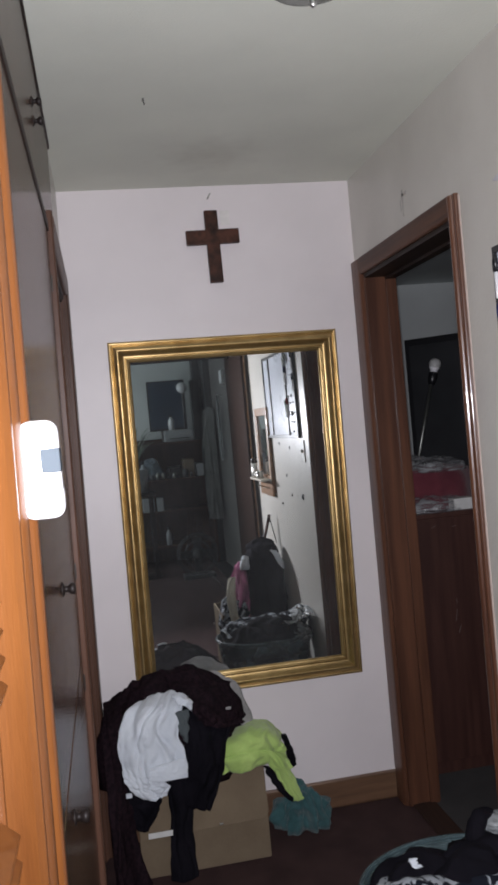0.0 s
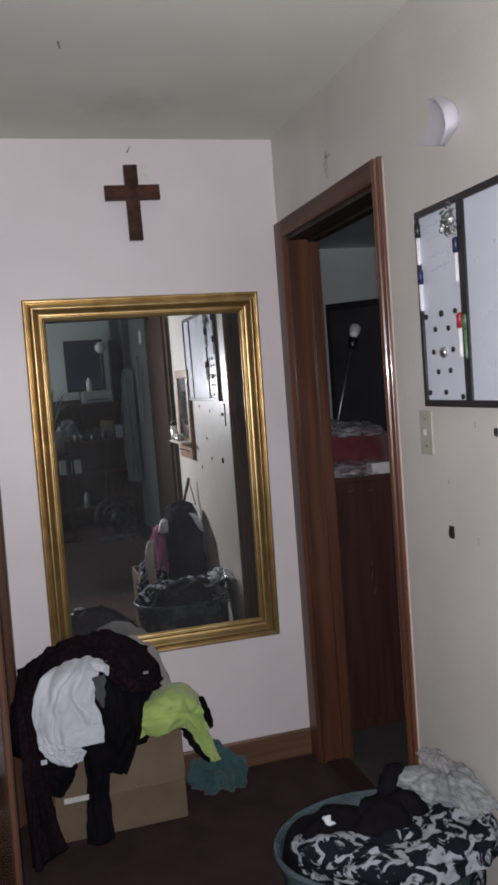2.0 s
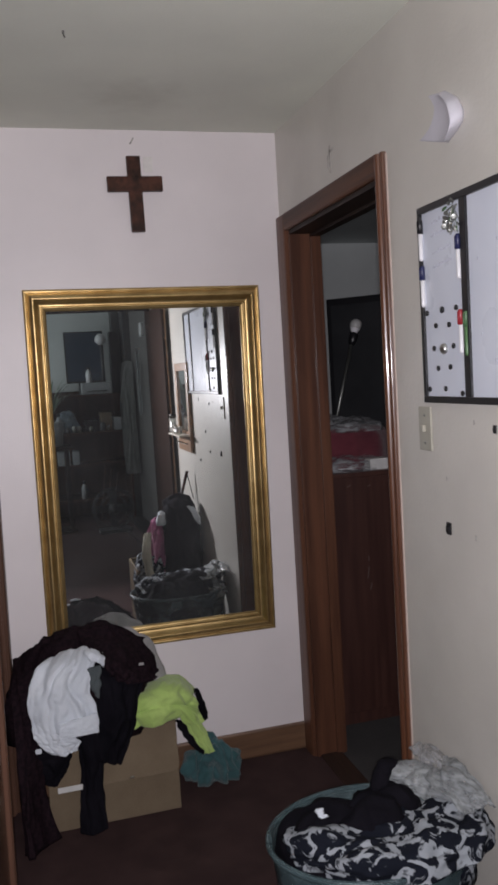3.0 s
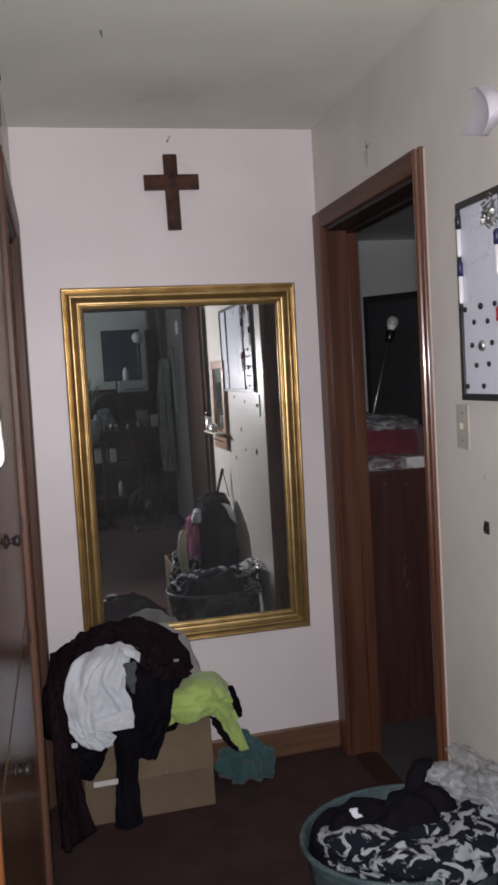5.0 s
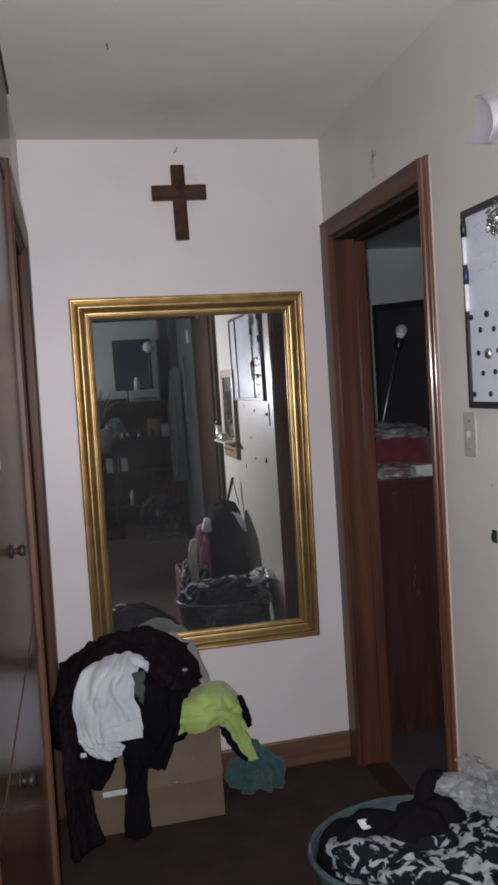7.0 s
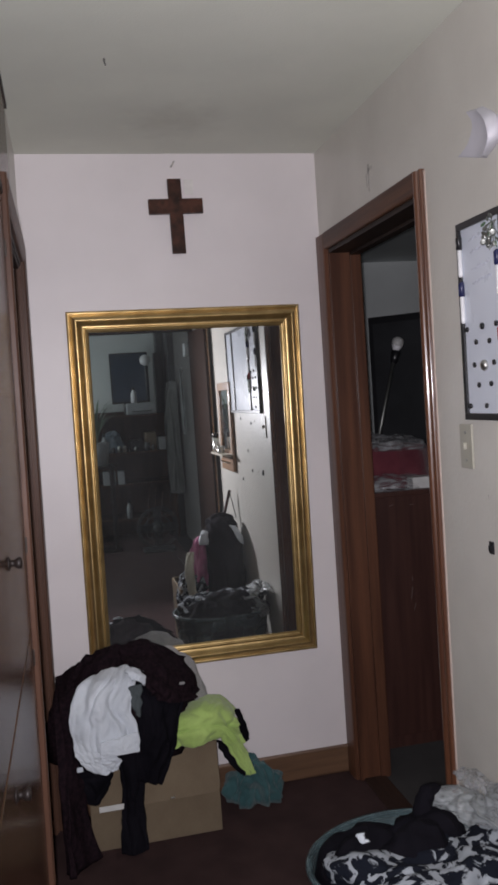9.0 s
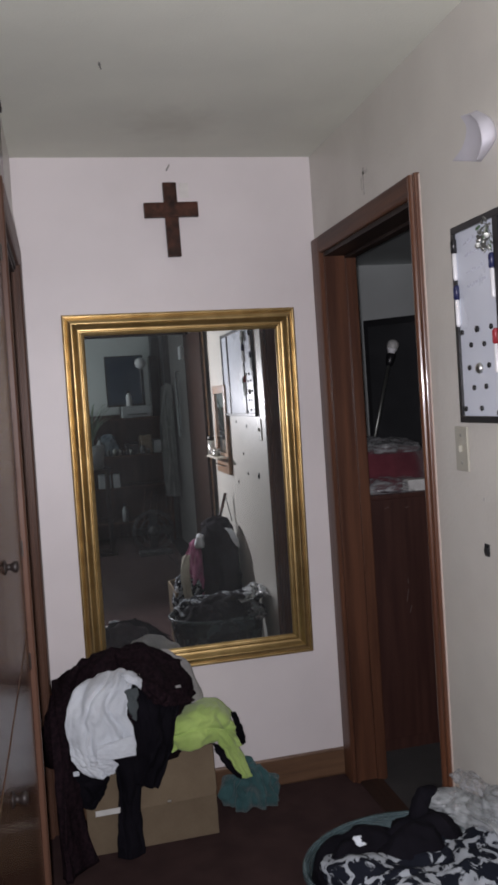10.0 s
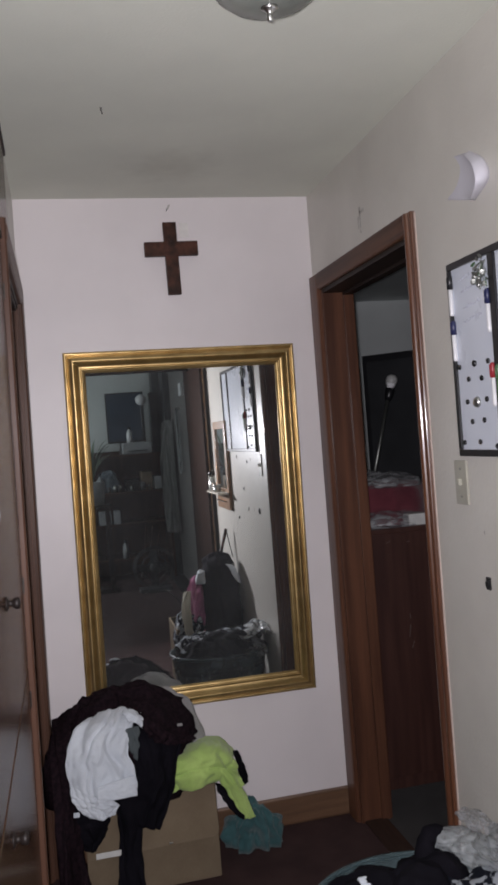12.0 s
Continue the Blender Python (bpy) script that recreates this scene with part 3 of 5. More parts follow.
switch = thing("light_switch", "almond plastic light switch plate on the cream wall", "light switch")
plate = part("plate", boxed(((-0.006, -1.150, 1.300), (0.0, -1.086, 1.416)), bevel=0.0025), ALMOND, switch)
part("toggle", boxed(((-0.016, -1.125, 1.350), (-0.005, -1.113, 1.368)), bevel=0.003), ALMOND, plate)
for z in (1.322, 1.394):
    part("screw", lathe(bmesh.new(), [(0.001, 0), (0.004, 0), (0.003, 0.0015), (0.001, 0.0015)], pose(-0.006, -1.119, z, 0, -90, 0), 12), STEEL, plate)

hook = thing("adhesive_hook", "small black adhesive hook on the cream wall", "hook", group="black hooks on the wall")
bm = boxed(((-0.005, -0.010, -0.016), (0.0, 0.010, 0.016)), bevel=0.002)
add_box(bm, (-0.008, -0.008, -0.010), (-0.004, 0.008, 0.006), 0.0015)
part("plate", bm, BLACK_PLASTIC, hook)
hook.matrix_basis = pose(0.0005, -1.218, 1.108)
for y, z in ((-1.71, 1.395), (-1.44, 1.372), (-1.92, 1.21), (-1.57, 1.21), (-1.48, 1.10), (-1.75, 1.03)):
    o = copy_thing(hook, pose(0.0005, y, z) @ Matrix.Scale(0.6, 4))
for y, z, w, h in ((-1.353, 1.384, 0.006, 0.012), (-1.214, 1.235, 0.004, 0.010), (-1.343, 1.105, 0.007, 0.014), (-0.545, 2.20, 0.012, 0.085), (-0.560, 2.226, 0.040, 0.010),
                   (-0.528, 2.195, 0.007, 0.04)):
    part("scuff_mark", boxed(((-0.0012, y - w / 2, z - h / 2), (0.002, y + w / 2, z + h / 2))), SCUFF, wall_right)
part("strike_plate", boxed(((0.095, DY1 - 0.0225, 1.015), (0.116, DY1 - 0.019, 1.055)), bevel=0.001), BRONZE, doorway_right, "dark metal strike plate")
# this thin strip imitates the bright torch-lit edge of the casing
part("edge_highlight", boxed(((-0.0042, DY0 - 0.0395, 0.0), (-0.0005, DY0 - 0.0352, DZ + 0.05))), EDGE_LIGHT, doorway_right, "pale strip painted as the highlight on the casing edge")
trim_left = thing("trim_head", "dark brown head trim and ceiling joint over the closet", "trim", kind="structure")
part("head_strip", leaning(boxed(((LX, -2.33, 2.051), (LX + 0.007, -0.99, 2.073)), bevel=0.002)), DARK_TRIM, trim_left)
part("ceiling_strip", leaning(boxed(((LX, -3.12, 2.423), (LX + 0.008, -0.50, 2.439)), bevel=0.001)), DARK_TRIM, trim_left)


# ---- cloth ----
def fabric(name, color, color2=None, scale=9, rough=0.9, bump=0.5, sheen=0.25, spec=0.2, **kw):
    return material(name, color, rough, color2=color2, scale=scale, bump=bump, bump_scale=380, sheen=sheen, fine=0.25, spec=spec, **kw)


BURGUNDY = fabric("dark_burgundy_lace", (0.0225, 0.0125, 0.0165), (0.0105, 0.0070, 0.0092), 75, lo=0.38, hi=0.62, sheen=0.0, spec=0.05)
BLACK_CLOTH = fabric("black_cotton", (0.0105, 0.0095, 0.0135), (0.007, 0.0065, 0.0095), 14, sheen=0.0, spec=0.06)
WHITE_CLOTH = fabric("white_cotton", (0.75, 0.80, 0.85), (0.68, 0.73, 0.79), 12, bump=0.25)
GREY_CLOTH = fabric("pale_grey_knit", (0.36, 0.35, 0.34), (0.28, 0.27, 0.27), 18)
LIME = fabric("lime_green_jersey", (0.50, 0.68, 0.21), (0.41, 0.59, 0.16), 12, bump=0.25)
TEAL = fabric("teal_fleece", (0.058, 0.135, 0.142), (0.036, 0.096, 0.102), 30)
MAROON = fabric("maroon_fleece", (0.15, 0.034, 0.046), (0.105, 0.022, 0.032), 14)
PINK = fabric("plum_pink_cotton", (0.50, 0.16, 0.30), (0.36, 0.10, 0.21), 14)
CREAM_CLOTH = fabric("cream_cotton", (0.62, 0.59, 0.48), (0.50, 0.47, 0.38), 14)
PRINT = fabric("black_and_white_print", (0.010, 0.012, 0.019), (0.34, 0.37, 0.40), 27, bump=0.3, sheen=0.0, lo=0.505, hi=0.55, swirl=1.0, spec=0.1)
FILM = material("crumpled_white_plastic_film", (0.36, 0.385, 0.39), 0.42, color2=(0.27, 0.29, 0.30), scale=9)
CLEAR_FILM = material("clear_plastic_film", (0.42, 0.43, 0.44), 0.25, color2=(0.30, 0.31, 0.32), scale=9, bump=0.05, bump_scale=30)


def see_through(m, share):
    """Lets a share of the light straight through a thin film, more and less in patches."""
    n, l = m.node_tree.nodes, m.node_tree.links
    mix, clear, patch = n.new("ShaderNodeMixShader"), n.new("ShaderNodeBsdfTransparent"), n.new("ShaderNodeTexNoise")
    span = n.new("ShaderNodeMapRange")
    patch.inputs["Scale"].default_value, patch.inputs["Detail"].default_value = 7.0, 1.0
    span.inputs["From Min"].default_value, span.inputs["From Max"].default_value = 0.35, 0.65
    span.inputs["To Min"].default_value, span.inputs["To Max"].default_value = share * 0.35, min(0.95, share * 1.5)
    l.new(patch.outputs[0], span.inputs["Value"])
    l.new(span.outputs[0], mix.inputs[0])
    l.new(n["Principled BSDF"].outputs[0], mix.inputs[1])
    l.new(clear.outputs[0], mix.inputs[2])
    l.new(mix.outputs[0], n["Material Output"].inputs["Surface"])


see_through(FILM, 0.42)
see_through(CLEAR_FILM, 0.74)
CARD = material("brown_cardboard", (0.205, 0.158, 0.105), 0.85, color2=(0.172, 0.130, 0.086), scale=7, bump=0.15, bump_scale=200, fine=0.2, spec=0.2)
LABEL = material("white_paper_label", (0.62, 0.62, 0.60), 0.7, scale=20)
BASKET = material("grey_teal_plastic", (0.088, 0.132, 0.142), 0.38, color2=(0.068, 0.106, 0.115), scale=8, spec=0.3)
see_through(BASKET, 0.42)


def spline(p, t):
    """Catmull-Rom through the list p at t in 0..1."""
    n = len(p) - 1
    s = min(t * n, n - 1e-6)
    i = int(s)
    f = s - i
    a, b, c, d = p[max(i - 1, 0)], p[i], p[i + 1], p[min(i + 2, n)]
    return 0.5 * ((2 * b) + (c - a) * f + (2 * a - 5 * b + 4 * c - d) * f * f + (3 * b - a - 3 * c + d) * f ** 3)


def sheet(net, nu=44, nv=44, amp=0.012, fu=6.0, fv=1.6, seed=0, ragged=0.02, fine=0.004):
    """A hanging cloth through a small net of points (rows from top to hem), with folds that run down it."""
    bm = bmesh.new()
    net = [[Vector(p) for p in row] for row in net]
    pts = []
    for j in range(nv + 1):
        v = j / nv
        pts.append([])
        for i in range(nu + 1):
            u = i / nu
            vv = v * (1 - ragged * (0.5 + 0.5 * noise.noise((u * 4, seed, 3.0))))
            pts[j].append(spline([spline(row, u) for row in net], vv))
    rnd = random.Random(seed * 37.0 + 5.0)
    creases = [(rnd.random(), rnd.random(), rnd.gauss(0, 0.55), rnd.uniform(0.025, 0.09), rnd.uniform(0.25, 0.7), rnd.choice((-0.8, 1.0, 1.0))) for _ in range(9)]
    grid = []
    for j in range(nv + 1):
        row = []
        for i in range(nu + 1):
            du = pts[j][min(i + 1, nu)] - pts[j][max(i - 1, 0)]
            dv = pts[min(j + 1, nv)][i] - pts[max(j - 1, 0)][i]
            n = du.cross(dv)
            n = n.normalized() if n.length > 1e-9 else Vector((0, -1, 0))
            u, v = i / nu, j / nv
            warp = 0.9 * noise.noise((v * 2.3, u * 1.3, seed))
            d = noise.noise((u * fu * 0.62 + warp, v * fv * 0.8, seed * 1.7)) * amp * (0.5 + 0.6 * v)
            for cu, cv, lean_by, wide, length, sign in creases:
                across = (u - cu) * math.cos(lean_by) - (v - cv) * math.sin(lean_by)
                down = (u - cu) * math.sin(lean_by) + (v - cv) * math.cos(lean_by)
                d += sign * amp * 0.75 * math.exp(-(across / wide) ** 2 - (down / length) ** 2)
            d += noise.noise((u * 15, v * 12, seed)) * fine
            row.append(bm.verts.new(pts[j][i] + n * d + du.normalized() * (noise.noise((v * 6, u * 2, seed + 9)) * ragged * 0.5)))
        grid.append(row)
    for j in range(nv):
        for i in range(nu):
            bm.faces.new((grid[j][i], grid[j][i + 1], grid[j + 1][i + 1], grid[j + 1][i]))
    return bm


def mound(cx, cy, z0, rx, ry, h, seed=0, amp=0.03, freq=7.0, p=2.6, nr=26, na=72, crumple=0.0, spread=0.16, points=1.6):
    """A heap of cloth: a dome with lumps and creases and an uneven outline, closed below."""
    bm = bmesh.new()
    rings = []
    for i in range(nr + 1):
        r = i / nr
        ring = []
        for k in range(na):
            a = 2 * math.pi * k / na
            out = 1 + spread * noise.noise((math.cos(a) * points, math.sin(a) * points, seed))
            x, y = cx + rx * r * out * math.cos(a), cy + ry * r * out * math.sin(a)
            z = z0 + h * max(0.0, 1 - r ** p) ** (1 / 1.8)
            q = Vector((x, y, z))
            lump = noise.noise(q * freq + Vector((seed, 0, 0))) + 0.6 * (1 - 2 * abs(noise.noise(q * freq * 1.9 + Vector((0, seed, 0)))))
            push = amp * lump + (crumple * (1 - 2 * abs(noise.noise(q * 19 + Vector((seed, seed, 0))))) if crumple else 0)
            n = Vector(((x - cx) / rx ** 2, (y - cy) / ry ** 2, (z - z0 + 0.02) / h ** 2)).normalized()
            q = q + n * push * min(1.0, (z - z0) / (0.25 * h) + 0.15)
            q.z = max(q.z, z0)
            ring.append(bm.verts.new(q))
            if i == 0:
                break
        rings.append(ring)
    for k in range(na):
        bm.faces.new((rings[0][0], rings[1][k], rings[1][(k + 1) % na]))
    for a, b in zip(rings[1:], rings[2:]):
        for k in range(na):
            bm.faces.new((a[k], b[k], b[(k + 1) % na], a[(k + 1) % na]))
    bm.faces.new([rings[-1][k] for k in range(na)][::-1])
    return bm


def cloth(name, bm, mat, label, category, thick=0.004):
    ob = whole(name, bm, mat, label, category, True)
    if thick:
        m = ob.modifiers.new("thickness", "SOLIDIFY")
        m.thickness, m.offset = thick, 0
    return ob


def cloth_part(name, bm, mat, parent, label="", thick=0.004):
    ob = part(name, bm, mat, parent, label, True)
    m = ob.modifiers.new("thickness", "SOLIDIFY")
    m.thickness, m.offset = thick, 0
    return ob


# ---- carton and the clothes on it, below the mirror ----
carton = thing("cardboard_box", "brown corrugated carton with an open front flap under clothes", "box")
part("body", boxed(((-1.035, -0.272, 0.0), (-0.583, -0.03, 0.325)), bevel=0.003), CARD, carton)
bm = bmesh.new()
v = [bm.verts.new(p) for p in ((-1.03, -0.2745, 0.326), (-0.588, -0.2745, 0.326), (-0.584, -0.296, 0.174), (-0.590, -0.298, 0.162), (-0.606, -0.299, 0.154), (-1.03, -0.299, 0.150))]
bm.faces.new(v)
flap = part("front_flap", bm, CARD, carton)
m = flap.modifiers.new("thickness", "SOLIDIFY")
m.thickness = 0.005
part("label_strip", boxed(((-1.005, -0.3045, 0.152), (-0.92, -0.3015, 0.171)), bevel=0.0008), LABEL, carton, "torn white paper label")
part("staple", boxed(((-0.760, -0.3065, 0.160), (-0.747, -0.3015, 0.165)), bevel=0.001), CHROME, carton, "shiny staple")

blanket = thing("lace_blanket", "dark burgundy lace blanket heaped over the carton", "blanket")
part("drape", mound(-0.885, -0.165, 0.30, 0.262, 0.145, 0.36, seed=2.1, amp=0.022, freq=10, crumple=0.013, nr=40, na=110), BURGUNDY, blanket, smooth=True)
cloth_part("hanging_side", sheet([[(-1.118, -0.10, 0.560), (-1.047, -0.13, 0.615), (-0.895, -0.16, 0.655)], [(-1.120, -0.27, 0.510), (-1.070, -0.31, 0.535), (-0.945, -0.32, 0.500)],
                                  [(-1.122, -0.36, 0.360), (-1.090, -0.38, 0.360), (-1.020, -0.33, 0.312)], [(-1.124, -0.38, 0.220), (-1.100, -0.41, 0.220), (-1.050, -0.33, 0.191)],
                                  [(-1.126, -0.41, 0.014), (-1.095, -0.43, 0.014), (-1.012, -0.34, 0.016)]], seed=1.3, amp=0.013), BURGUNDY, blanket)
cloth_part("top_fold", sheet([[(-0.90, -0.20, 0.672), (-0.79, -0.20, 0.680), (-0.665, -0.18, 0.612)], [(-0.835, -0.35, 0.612), (-0.765, -0.385, 0.598), (-0.632, -0.275, 0.528)],
                              [(-0.80, -0.375, 0.555), (-0.745, -0.395, 0.528), (-0.660, -0.345, 0.508)]], seed=11.7, amp=0.014, fu=4, ragged=0.05), BURGUNDY, blanket)
part("label", boxed(((-0.708, -0.356, 0.570), (-0.690, -0.348, 0.578)), bevel=0.002), GREY_CLOTH, blanket, "small white sewn label")
knit = cloth("grey_sweater", mound(-0.745, -0.102, 0.30, 0.178, 0.076, 0.338, seed=7.7, amp=0.016, freq=9), GREY_CLOTH, "pale grey knit sweater bunched against the mirror", "sweater", 0)

black_shirt = thing("black_shirt", "black cotton shirt hanging over the front of the carton", "shirt")
cloth_part("front", sheet([[(-0.860, -0.20, 0.650), (-0.760, -0.20, 0.640), (-0.650, -0.18, 0.545)], [(-0.858, -0.335, 0.555), (-0.775, -0.360, 0.545), (-0.695, -0.31, 0.495)],
                           [(-0.861, -0.35, 0.445), (-0.793, -0.375, 0.445), (-0.732, -0.33, 0.396)], [(-0.896, -0.325, 0.350), (-0.817, -0.345, 0.336), (-0.742, -0.315, 0.315)],
                           [(-0.868, -0.308, 0.254), (-0.835, -0.318, 0.233), (-0.795, -0.308, 0.214)]], seed=4.4, amp=0.010), BLACK_CLOTH, black_shirt)
cloth_part("sleeve", sheet([[(-0.935, -0.33, 0.36), (-0.884, -0.35, 0.36), (-0.836, -0.335, 0.345)], [(-0.924, -0.308, 0.228), (-0.886, -0.325, 0.229), (-0.851, -0.312, 0.217)],
                            [(-0.935, -0.305, 0.108), (-0.892, -0.325, 0.110), (-0.851, -0.31, 0.095)], [(-0.945, -0.33, 0.010), (-0.898, -0.35, 0.008), (-0.848, -0.33, 0.010)]],
                           seed=5.2, amp=0.008, nu=24, fu=3), BLACK_CLOTH, black_shirt)
cloth_part("tail", sheet([[(-1.105, -0.34, 0.40), (-1.023, -0.37, 0.39), (-0.925, -0.345, 0.355)], [(-1.100, -0.345, 0.314), (-1.022, -0.365, 0.306), (-0.950, -0.335, 0.281)],
                          [(-1.087, -0.335, 0.253), (-1.019, -0.35, 0.244), (-0.969, -0.325, 0.239)], [(-1.044, -0.325, 0.201), (-1.019, -0.33, 0.191), (-0.999, -0.32, 0.195)]],
                         seed=6.2, amp=0.008, nu=28, fu=3), BLACK_CLOTH, black_shirt)

white_shirt = thing("white_shirt", "crumpled white cotton shirt draped over the dark heap", "shirt")
cloth_part("front", sheet([[(-0.975, -0.27, 0.622), (-0.923, -0.28, 0.634), (-0.860, -0.28, 0.636), (-0.822, -0.27, 0.615)], [(-1.031, -0.34, 0.610), (-0.958, -0.375, 0.616), (-0.898, -0.365, 0.610), (-0.852, -0.345, 0.600)],
                           [(-1.067, -0.37, 0.550), (-1.000, -0.405, 0.555), (-0.933, -0.395, 0.545), (-0.873, -0.38, 0.530)], [(-1.078, -0.390, 0.487), (-1.002, -0.410, 0.487), (-0.930, -0.400, 0.475), (-0.859, -0.388, 0.462)],
                           [(-1.055, -0.392, 0.410), (-0.994, -0.412, 0.402), (-0.930, -0.408, 0.396), (-0.862, -0.394, 0.388)]], seed=3.1, amp=0.015, fu=4.5, nu=56, nv=56), WHITE_CLOTH, white_shirt)
cloth_part("hem", sheet([[(-1.067, -0.385, 0.455), (-1.015, -0.400, 0.447), (-0.956, -0.395, 0.426)], [(-1.068, -0.392, 0.410), (-1.006, -0.404, 0.396), (-0.946, -0.396, 0.388)],
                         [(-1.050, -0.394, 0.370), (-0.991, -0.402, 0.356), (-0.925, -0.394, 0.364)], [(-1.011, -0.390, 0.328), (-0.969, -0.392, 0.323), (-0.933, -0.386, 0.326)]],
                        seed=8.9, amp=0.007, nu=30, fu=3), WHITE_CLOTH, white_shirt)
cloth_part("lapel", sheet([[(-0.887, -0.345, 0.645), (-0.850, -0.345, 0.645), (-0.819, -0.33, 0.620)], [(-0.877, -0.375, 0.635), (-0.844, -0.38, 0.634), (-0.813, -0.36, 0.606)],
                           [(-0.865, -0.38, 0.618), (-0.843, -0.382, 0.611), (-0.823, -0.365, 0.584)]], seed=3.9, amp=0.004, nu=20, nv=16), WHITE_CLOTH, white_shirt)
cloth_part("cuff", sheet([[(-0.985, -0.422, 0.440), (-0.92, -0.420, 0.450), (-0.862, -0.402, 0.450)], [(-0.988, -0.424, 0.412), (-0.92, -0.424, 0.418), (-0.861, -0.405, 0.420)], [(-0.988, -0.424, 0.392), (-0.92, -0.424, 0.392), (-0.860, -0.405, 0.386)]],
                        seed=7.1, amp=0.003, nu=24, nv=16, fu=4, ragged=0.0), WHITE_CLOTH, white_shirt)
cloth_part("lining", sheet([[(-0.877, -0.366, 0.592), (-0.831, -0.366, 0.597)], [(-0.873, -0.376, 0.551), (-0.841, -0.368, 0.543)], [(-0.864, -0.380, 0.502), (-0.852, -0.374, 0.487)]],
                           seed=2.2, amp=0.003, nu=12, nv=20), fabric("slate_lining", (0.105, 0.125, 0.130), (0.080, 0.095, 0.100), 14, sheen=0.0), white_shirt, "slate grey lining")
part("tag", boxed(((-1.066, -0.383, 0.337), (-1.046, -0.376, 0.353)), bevel=0.003), WHITE_CLOTH, white_shirt)

lime = thing("lime_shirt", "bright lime green jersey shirt hanging off the carton", "shirt")
part("bulk", mound(-0.625, -0.17, 0.325, 0.115, 0.11, 0.092, seed=9.1, amp=0.012, freq=10), LIME, lime, smooth=True)
cloth_part("front", sheet([[(-0.700, -0.13, 0.420), (-0.619, -0.12, 0.435), (-0.536, -0.13, 0.425), (-0.481, -0.15, 0.380)], [(-0.748, -0.26, 0.425), (-0.652, -0.28, 0.459), (-0.563, -0.28, 0.437), (-0.501, -0.26, 0.388)],
                           [(-0.760, -0.31, 0.391), (-0.666, -0.34, 0.403), (-0.576, -0.335, 0.393), (-0.500, -0.29, 0.349)], [(-0.758, -0.31, 0.326), (-0.668, -0.325, 0.335), (-0.592, -0.325, 0.347), (-0.499, -0.29, 0.308)]],
                          seed=2.7, amp=0.015, fu=5, fv=3.0, ragged=0.05, fine=0.004, nu=60), LIME, lime)
cloth_part("sleeve", sheet([[(-0.604, -0.325, 0.400), (-0.556, -0.335, 0.396), (-0.504, -0.295, 0.360)], [(-0.568, -0.32, 0.335), (-0.528, -0.325, 0.335), (-0.495, -0.295, 0.314)],
                            [(-0.529, -0.305, 0.266), (-0.497, -0.31, 0.271), (-0.475, -0.29, 0.259)], [(-0.490, -0.29, 0.191), (-0.471, -0.295, 0.190), (-0.454, -0.285, 0.191)]],
                           seed=1.9, amp=0.006, nu=22, fu=3), LIME, lime)
cloth_part("dark_lining", sheet([[(-0.588, -0.30, 0.337), (-0.552, -0.30, 0.325)], [(-0.556, -0.285, 0.261), (-0.517, -0.285, 0.259)], [(-0.507, -0.275, 0.191), (-0.483, -0.275, 0.179)]],
                                seed=0.9, amp=0.004, nu=12, nv=24), BLACK_CLOTH, lime, "black lining of the sleeve")
cloth_part("dark_stripe", sheet([[(-0.504, -0.235, 0.412), (-0.485, -0.21, 0.402)], [(-0.495, -0.262, 0.354), (-0.461, -0.21, 0.329)], [(-0.490, -0.255, 0.288), (-0.456, -0.21, 0.281)]],
                                seed=0.4, amp=0.003, nu=12, nv=20), BLACK_CLOTH, lime, "black side panel")
cloth("teal_cloth", mound(-0.418, -0.088, 0.0, 0.100, 0.072, 0.150, seed=12.3, amp=0.030, freq=15, p=0.95, crumple=0.014, nr=40, na=120, spread=0.55, points=3.2), TEAL, "crumpled teal fleece cloth against the baseboard", "cloth", 0)

# ---- laundry basket ----
BC, BRX, BRY, BZ = Vector((-0.275, -1.262, 0)), 0.256, 0.208, 0.395
basket = thing("laundry_basket", "oval grey-teal plastic laundry basket full of clothes", "laundry basket")
bm = bmesh.new()
NA, NZ = 72, 12
levels = [0.0, 0.02] + [0.02 + (BZ - 0.03) * k / (NZ - 1) for k in range(1, NZ)]
rings = []
for z in levels:
    s = 0.80 + 0.20 * z / BZ
    rings.append([bm.verts.new(BC + Vector((BRX * s * math.cos(2 * math.pi * k / NA), BRY * s * math.sin(2 * math.pi * k / NA), z + 0.002))) for k in range(NA)])
for i in range(len(levels) - 1):
    for k in range(NA):
        a = 360 * (k + 0.5) / NA
        grip = 8 <= i <= 9 and (abs(a - 90) < 18 or abs(a - 270) < 18)
        slot = 2 <= i <= 6 and k % 4 == 0
        if not grip and not slot:
            bm.faces.new((rings[i][k], rings[i][(k + 1) % NA], rings[i + 1][(k + 1) % NA], rings[i + 1][k]))
bm.faces.new(rings[0][::-1])
wall = part("side_wall", bm, BASKET, basket, smooth=True)
m = wall.modifiers.new("thickness", "SOLIDIFY")
m.thickness = 0.004
bm = bmesh.new()
sec = [(-0.003, -0.008), (0.006, -0.008), (0.009, -0.004), (0.009, 0.003), (0.005, 0.007), (-0.001, 0.007), (-0.004, 0.003)]
rr = []
for k in range(NA):
    a = 2 * math.pi * k / NA
    rr.append([bm.verts.new(BC + Vector(((BRX + s) * math.cos(a), (BRY + s) * math.sin(a), BZ - 0.006 + t))) for s, t in sec])
for k in range(NA):
    for i in range(len(sec)):
        j = (i + 1) % len(sec)
        bm.faces.new((rr[k][i], rr[k][j], rr[(k + 1) % NA][j], rr[(k + 1) % NA][i]))
part("rim", bm, BASKET, basket, smooth=True)

